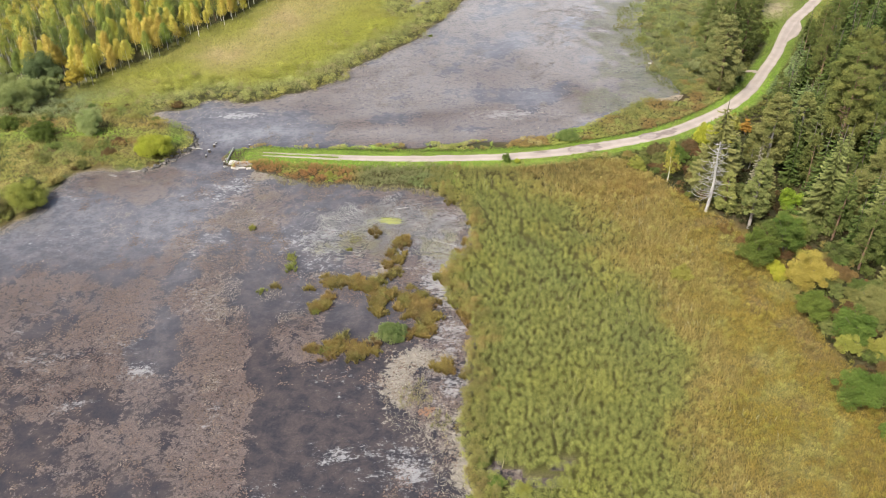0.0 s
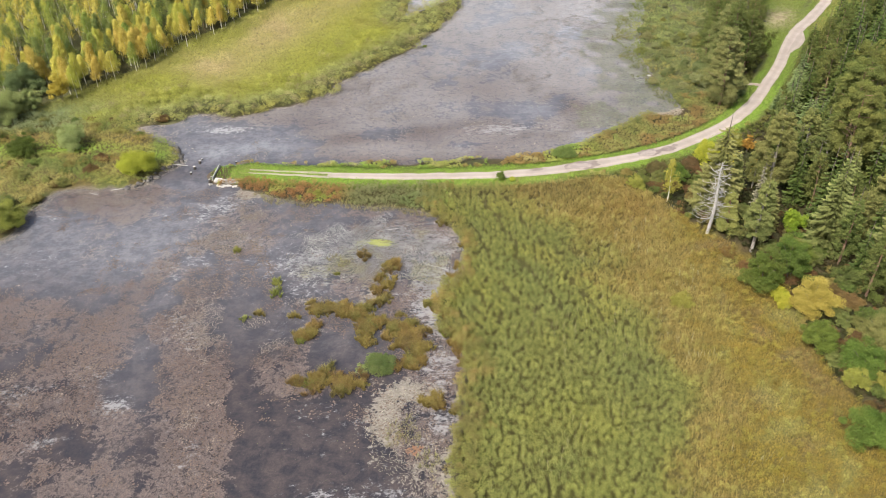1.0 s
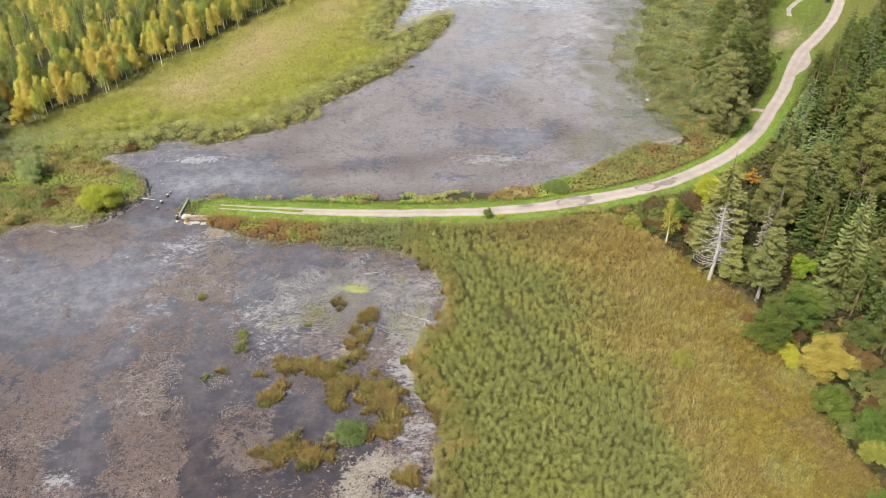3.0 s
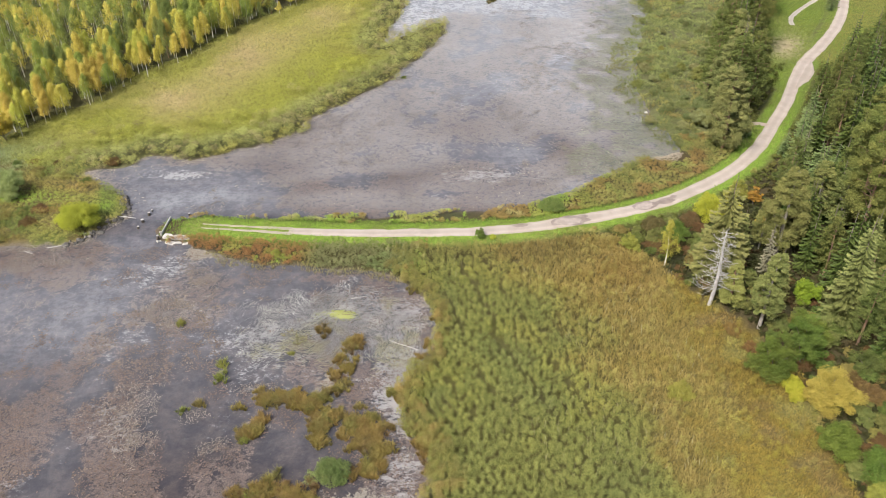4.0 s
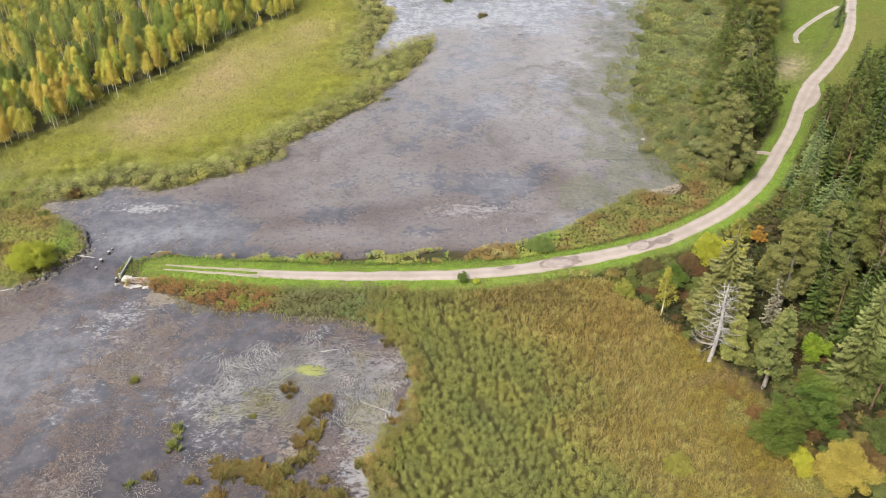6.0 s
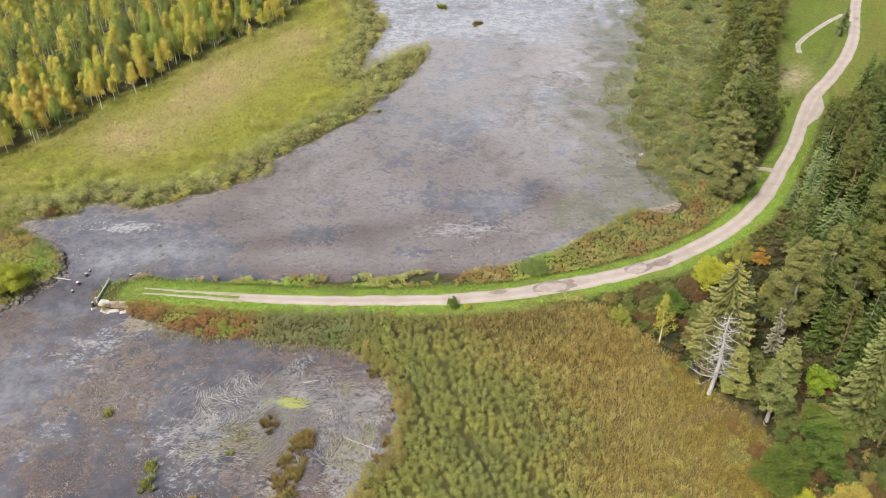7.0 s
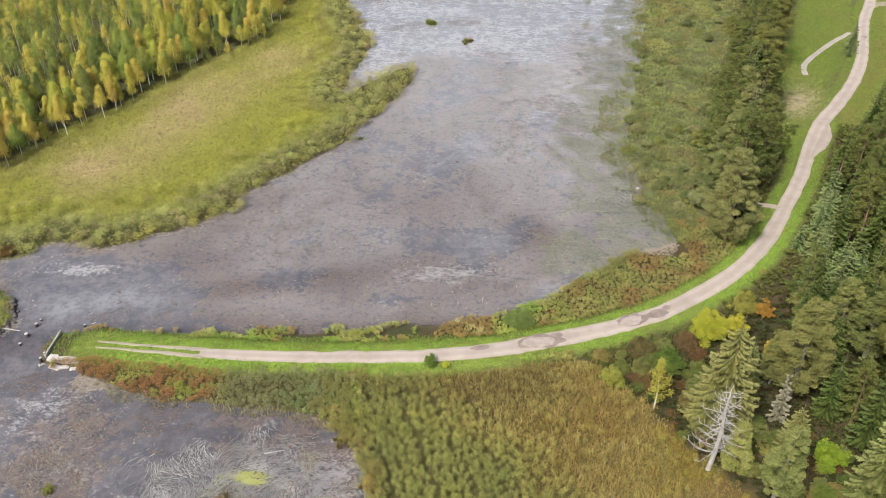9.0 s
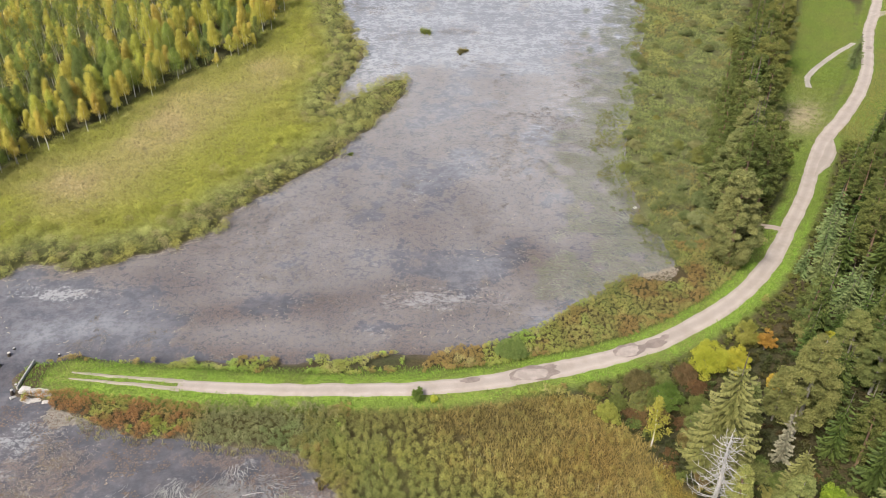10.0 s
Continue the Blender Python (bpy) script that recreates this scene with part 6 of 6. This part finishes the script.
for i, (x, y, rad, h, colours, label, leaves) in enumerate(BUSHES):
    ob = seat(bush("willow_bush", rad, h, colours, 400 + i, label, leaves, 0.24 if rad > 1.5 else 0.17), x, y, i * 40)
    if -11 < x < -4 and y < 95:
        ob.location.z = -0.05

low = [bush("undergrowth_shrub", 1.5, h, c, 480 + i, label, 0, 0.22) for i, (h, c, label) in enumerate(((1.5, ((0.11, 0.068, 0.03), (0.21, 0.13, 0.05)), "rust-brown bracken and raspberry shrub"), (2.4, ((0.13, 0.15, 0.045), (0.25, 0.26, 0.08)), "olive sapling thicket in rough grass"),
       (1.8, ((0.085, 0.12, 0.028), (0.18, 0.22, 0.055)), "green hazel and raspberry scrub"), (1.3, ((0.2, 0.17, 0.05), (0.33, 0.29, 0.09)), "clump of tall straw-yellow weeds")))]
r_ = np.random.default_rng(49)
x, y = scatter(34, 74, 62, 146, 1.9, r_)
edge_d = away(x, y, np.array(FIELD_EDGE, float))
keep = ~inside(x, y, field_poly) & (edge_d < 13) & (edge_d > 0.6) & (away(x, y, road_line) > 4.2) & (y < 141 + (x - 34) * 0.3) & (r_.uniform(0, 1, len(x)) < 0.72)
for i, (a, b) in enumerate(zip(x[keep], y[keep])):
    k = i if i < 4 else int(r_.choice(4, p=[0.3, 0.28, 0.28, 0.14] if b > 108 else [0.38, 0.2, 0.22, 0.2]))
    size = r_.uniform(0.55, 1.1)
    if i < 4:
        seat(low[k], a, b, i * 50, size)
    else:
        again(low[k], a, b, i * 50, size, stretch=r_.uniform(0.7, 1.2))

# shrubs and tall herbs on the bank west of the channel
x, y = scatter(-100, -54, 122, 166, 3.4, r_)
keep = inside(x, y, west_land) & (shore(x, y) > 1.4) & (np.abs(y - 150) > 2.6) & (np.hypot(x + 57.3, y - 141.6) > 5) & (np.hypot(x + 72.4, y - 151) > 4.5) & (r_.uniform(0, 1, len(x)) < 0.5)
for i, (a, b) in enumerate(zip(x[keep], y[keep])):
    again(low[int(r_.choice(4, p=[0.28, 0.27, 0.27, 0.18]))], a, b, i * 50, r_.uniform(0.55, 1.15), stretch=r_.uniform(0.6, 1.1))

thicket = [seat(bush("willow_bush", 2.6, 3.8, c, 470 + i, label, 0, 0.26), x, y) for i, (c, label, x, y) in enumerate(((((0.2, 0.215, 0.09), (0.35, 0.35, 0.15)), "olive alder thicket on the pond's wooded shore", 56.5, 176.0), (((0.125, 0.155, 0.055), (0.25, 0.27, 0.105)), "dull green alder thicket on the pond's wooded shore", 58.0, 181.5), (((0.19, 0.2, 0.055), (0.32, 0.315, 0.09)), "yellowish willow thicket on the pond's wooded shore", 62.0, 197.0)))]
r_ = np.random.default_rng(47)
x, y = scatter(48, 90, 170, 282, 4.3, r_)
s = shore(x, y)
keep = (s > np.where(y < 174, 7.0, 3.5)) & (away(x, y, road_line) > 7) & (x < 66 + 0.3 * (y - 180)) & (y > 172) & (x > tree_line(y) - 1.5) & (r_.uniform(0, 1, len(x)) < 0.5)
for i, (a, b) in enumerate(zip(x[keep], y[keep])):
    again(thicket[int(r_.choice(3, p=[0.4, 0.45, 0.15]))], a, b, i * 67, r_.uniform(0.4, 0.95), stretch=r_.uniform(0.8, 1.3))
# low willows standing in the flooded reeds
x, y = scatter(46, 96, 169, 285, 3.2, r_)
s = shore(x, y)
keep = (s > -1.5) & (x < tree_line(y) - 0.5) & (away(x, y, road_line) > 9) & (r_.uniform(0, 1, len(x)) < np.where(y < 204, 0.6, 0.3))
for i, (a, b) in enumerate(zip(x[keep], y[keep])):
    ob = again(thicket[int(r_.choice(3, p=[0.3, 0.55, 0.15]))], a, b, i * 67, r_.uniform(0.3, 0.62), stretch=r_.uniform(0.6, 1.1))
    ob.location.z = max(ob.location.z, -0.1)
for i, (a, b, k) in enumerate(((57.0, 186.0, 0.6), (60.5, 215.0, 0.6), (68.0, 240.0, 0.66), (70.0, 252.0, 0.7), (76.0, 262.0, 0.75), (57.5, 189.0, 0.62), (61.0, 200.0, 0.66), (65.5, 208.0, 0.72), (68.0, 216.0, 0.7), (71.0, 232.0, 0.75), (77.0, 243.0, 0.8), (66.0, 183.0, 0.8), (59.5, 184.5, 0.72), (63.0, 192.5, 0.8), (68.5, 196.0, 0.85), (66.0, 202.5, 0.8), (57.0, 179.0, 0.6), (70.5, 208.5, 0.85), (74.0, 220.0, 0.85), (77.5, 230.0, 0.85))):
    if a > tree_line(b):
        again(pine_f, a, b, i * 97, k)


# ---- birch wood on the far shore ----
YEL = ((0.44, 0.36, 0.06), (0.69, 0.59, 0.145))
YOL = ((0.38, 0.375, 0.06), (0.57, 0.54, 0.115))
GRB = ((0.18, 0.23, 0.045), (0.36, 0.405, 0.09))
GRP = ((0.11, 0.15, 0.04), (0.26, 0.305, 0.085))
wood_kinds = []
WOOD = ((YEL, "slim birch in yellow autumn leaf at the wood's edge", 0.3, 2.1), (YEL, "tall birch with golden leaves and white stem", 0.36, 1.85), (YOL, "half-turned yellow-green birch with a white stem", 0.28, 2.2),
        (YOL, "half-turned birch with a white stem", 0.32, 2.0), (GRB, "green birch in the mixed wood", 0.26, 2.4), (GRP, "olive-green young pine in the mixed wood", 0.2, 2.3))
for i, (colours, label, bare, cr) in enumerate(WOOD):
    wood_kinds.append(birch("birch" if i < 5 else "young_pine", 11.0, cr * 1.25, colours, 500 + i, label, bare + 0.06, 110, 36, "birch tree" if i < 5 else "pine tree", None if i < 5 else BARK, 0.27))
r_ = np.random.default_rng(52)
x, y = scatter(-124, -22, 150, 290, 3.1, r_)
edge_line = np.array(FOREST_EDGE, float)
deep = away(x, y, edge_line)
keep = west_of_forest_edge(x, y) & (deep > 0.3) & ~((x < -84) & (y < 176))
x, y, deep = x[keep], y[keep], deep[keep]
order = np.argsort(deep)
near, rest = order[:298], order[298:]
first = set()
for i in near:
    p = [0.34, 0.3, 0.13, 0.1, 0.08, 0.05] if deep[i] < 7 else [0.16, 0.14, 0.13, 0.13, 0.24, 0.2]
    k = int(r_.choice(6, p=p))
    size = r_.uniform(0.55, 1.05) * (0.8 if deep[i] < 2.5 else 1.0)
    if k in first:
        again(wood_kinds[k], x[i], y[i], r_.uniform(0, 360), size, stretch=r_.uniform(0.68, 0.95))
    else:
        first.add(k)
        seat(wood_kinds[k], x[i], y[i], 20, size)
for ob in (o for o in list(scene.objects) if o.parent is None and o.name.split(".")[0] in ("birch", "young_pine")):
    tagged(ob, group="birch wood")
# the depth of the wood behind its edge
cs, rs, cols = [], [], []
for i in rest:
    h, cr = r_.uniform(6.5, 11.5), r_.uniform(1.5, 2.2)
    z0 = 0.5
    for j in range(12):
        u = (j + r_.uniform()) / 12
        d = cr * min(1.0, 0.5 + 2.2 * u) * (1.02 - u) ** 0.7 * r_.uniform(0.35, 0.8)
        a = j * 2.4 + r_.normal(0, 0.4)
        cs.append((x[i] + math.cos(a) * d, y[i] + math.sin(a) * d, z0 + h * (0.36 + 0.6 * u)))
        q = cr * (0.55 - 0.26 * u)
        rs.append((q, q, q * 1.1))
    cols.append(r_.choice(4, p=[0.2, 0.17, 0.3, 0.33]))
pal = [YEL, YOL, GRB, GRP]
cs, rs, cols = np.array(cs).reshape(-1, 12, 3), np.array(rs).reshape(-1, 12, 3), np.array(cols)
pieces, tints = [], []
for k in range(4):
    sel = cols == k
    v, f, c = leaf_cloud(cs[sel].reshape(-1, 3), rs[sel].reshape(-1, 3), 46, 0.34, 0.62, pal[k], 0.8, r_)
    pieces.append((v, f))
    tints.append(c)
v, f = join(pieces)
woods = tagged(link("far_woods", v, f, LEAF, tint=np.vstack(tints)), "mixed birch and pine wood in autumn colours", "woods", kind="stuff")
stems = [tube(np.array([(x[i], y[i], 0.2), (x[i] + r_.normal(0, 0.2), y[i] + r_.normal(0, 0.2), 4.8)]), np.array([0.12, 0.06]), 4) for i in rest]
v, f = join(stems)
link("trunks", v, f, BIRCH_BARK, woods)
# low bushes along the foot of the wood
x, y = scatter(-92, -24, 165, 300, 1.2, r_)
d = away(x, y, edge_line)
keep = (d < np.where(west_of_forest_edge(x, y), 2.5, 4.6)) & (r_.uniform(0, 1, len(x)) < 0.85 - 0.1 * d)
x, y = x[keep], y[keep]
q = r_.uniform(0.6, 1.7, len(x))
v, f, c = leaf_cloud(np.stack([x, y, 0.4 + q * 0.5], 1), np.stack([q, q, q * 0.9], 1), 64, 0.26, 0.6, ((0.19, 0.21, 0.06), (0.38, 0.36, 0.10)), 0.4, r_)
tagged(link("edge_scrub", v, f, LEAF, tint=c), "low grey-green willow scrub along the wood's edge", "scrub", kind="stuff")


# ---- dam head: concrete, posts, stones, logs ----
def slab(name, size, seed, chip=0.06):
    """A worn concrete block with broken edges."""
    r = np.random.default_rng(seed)
    bm = bmesh.new()
    bmesh.ops.create_cube(bm, size=1.0)
    bmesh.ops.scale(bm, vec=size, verts=bm.verts)
    bmesh.ops.subdivide_edges(bm, edges=bm.edges[:], cuts=3, use_grid_fill=True)
    for v in bm.verts:
        v.co += Vector(r.normal(0, chip * 0.3, 3))
    bmesh.ops.bevel(bm, geom=[e for e in bm.edges if e.calc_face_angle(0) > 0.9], offset=0.035, segments=1, affect="EDGES")
    return bm


head = thing("dam_head", -41.6, 141, 0, "weathered concrete head wall of the old dam at the channel", "concrete wall")
ob = part("west_wall", slab("w", (0.22, 5.2, 1.15), 1), CONCRETE, head)
ob.matrix_basis = pose(-0.8, 0.3, 0.1, 0, 0, -3)
ob = part("south_wall", slab("s", (4.7, 1.15, 0.9), 2), CONCRETE, head)
ob.matrix_basis = pose(1.9, -2.8, 0.05, 0, 0, -9)
for i, (x, y, z, sx, sy, sz, rx, ry, rz) in enumerate(((-40.6, 136.9, 0.12, 1.5, 0.8, 0.25, 16, 8, -18), (-39.3, 136.9, 0.08, 1.2, 0.7, 0.22, -12, 10, 22), (-42.5, 137.3, 0.1, 0.9, 0.4, 0.3, 20, 30, 60), (-38.0, 136.6, 0.06, 0.9, 0.5, 0.2, 8, -6, 5))):
    b = part("concrete_slab", slab("b", (sx, sy, sz), 10 + i), CONCRETE)
    tagged(b, "broken pale concrete slab fallen into the water", "concrete slab", "broken slabs")
    b.matrix_basis = pose(x, y, z, rx, ry, rz)


def post(x, y, h, r0, lean, seed, cap=False):
    r = np.random.default_rng(seed)
    p = thing("mooring_post", x, y, 0, "rotten dark timber post standing in the channel", "wooden post", "posts in the channel")
    k = np.linspace(-0.9, h, 6)
    v, f = tube(np.stack([k * lean, k * lean * 0.4, k], 1), r0 * (1 + 0.12 * r.normal(0, 1, 6)), 9)
    link("shaft", v, f, WET_WOOD, p, smooth=True)
    v, f = tube(np.array([(h * lean, h * lean * 0.4, h - 0.04), (h * lean, h * lean * 0.4, h + 0.02), (h * lean, h * lean * 0.4, h + 0.03)]), np.array([r0 * 1.04, r0 * 0.9, 0.01]), 9)
    link("weathered_top", v, f, DEAD_WOOD, p, label="pale sun-bleached end grain")


for i, (x, y, h, r0) in enumerate(((-47.2, 141.3, 0.45, 0.2), (-46.9, 143.2, 0.6, 0.26), (-46.5, 145.3, 0.6, 0.24), (-46.3, 146.6, 0.3, 0.16), (-42.9, 137.9, 0.9, 0.2), (-42.6, 139.1, 0.8, 0.18), (-39.5, 145.3, 0.35, 0.15))):
    post(x, y, h, r0, 0.12 * (-1) ** i, 600 + i)


def boulder(size, seed):
    r = np.random.default_rng(seed)
    bm = bmesh.new()
    bmesh.ops.create_icosphere(bm, subdivisions=2, radius=size)
    axes = r.uniform(0.6, 1.15, 3)
    for v in bm.verts:
        n_ = noise.noise(v.co * (1.6 / size) + Vector((seed * 3.1, 0, 0)))
        v.co = Vector((v.co.x * axes[0], v.co.y * axes[1], v.co.z * axes[2] * 0.75)) * (1 + 0.35 * n_)
    return bm


rocks = []
for i in range(4):
    ob = part("shore_stone", boulder(0.42, 700 + i), STONE, smooth=True)
    rocks.append(tagged(ob, "dark wet boulder or stump on the eroded bank", "stone", "stones on the bank"))
r_ = np.random.default_rng(71)
spots = []
bank = sweep([(-57.5, 136.2), (-54.5, 139), (-52.2, 142.6), (-50.4, 145), (-50.9, 148), (-52.4, 150.5)], 12)
for k in range(64):
    p = bank[r_.integers(len(bank))]
    spots.append((p[0] + r_.normal(-0.1, 0.5), p[1] + r_.normal(0, 0.5), r_.uniform(0.5, 1.5)))
for i, (x, y, k) in enumerate(spots):
    m = Matrix.LocRotScale((x, y, max(z_at(x, y), -0.05) + 0.1), Euler((0, 0, r_.uniform(0, 6.28))), (k, k, k))
    if i < 4:
        rocks[i].matrix_basis = m
    else:
        src = rocks[i % 4]
        copy_thing(src, m @ Matrix.Diagonal((1 / src.scale[0],) * 3 + (1,)))


def log(x, y, z, length, r0, turn, tilt, label, material=DEAD_WOOD, seed=0):
    r = np.random.default_rng(seed)
    t = thing("fallen_log", x, y, z, label, "log", turn=turn)
    k = np.linspace(0, 1, 8)
    path = np.stack([k * length, 0.04 * length * np.sin(k * 3 + seed), k * length * tilt], 1)
    pieces = [tube(path, r0 * (1.05 - 0.55 * k), 7)]
    for i in range(4):
        s0 = path[2 + i]
        pieces.append(tube(np.linspace(s0, s0 + np.array([0.25, r.choice([-1, 1]) * 0.5, 0.15]), 3), np.array([0.03, 0.02, 0.012]), 4))
    v, f = join(pieces)
    link("trunk", v, f, material, t, smooth=True)


log(-51.5, 144.6, 0.2, 3.0, 0.13, -4, -0.03, "bleached log jutting from the bank over the water", DEAD_WOOD, 1)
log(58.5, 226.5, 0.15, 6.5, 0.17, -38, 0.02, "long dead log lying in the reeds", DEAD_WOOD, 2)
log(-60.5, 135.7, 0.1, 2.6, 0.08, 20, 0.02, "bleached driftwood on the shore", DEAD_WOOD, 3)
log(-64.0, 135.0, 0.1, 2.2, 0.07, -30, 0.02, "bleached driftwood on the shore", DEAD_WOOD, 4)
log(1.0, 110.5, 0.1, 4.5, 0.06, 150, 0.01, "thin bleached pole lying in the litter", DEAD_WOOD, 5)
log(-9.3, 122.0, 0.08, 2.5, 0.06, 10, 0.01, "thin bleached pole lying in the litter", DEAD_WOOD, 6)
for x, y in ((47.0, 182.5),):
    b = part("float", boulder(0.4, 750), WHITE_PAINT, smooth=True)
    tagged(b, "white float lying at the reed edge", "float")
    b.matrix_basis = pose(x, y, 0.1)
b = part("shore_stone", boulder(0.5, 760), STONE, smooth=True)
tagged(b, "dark boulder in the mown clearing", "stone")
b.matrix_basis = pose(82.5, 213.5, z_at(82.5, 213.5) + 0.2)
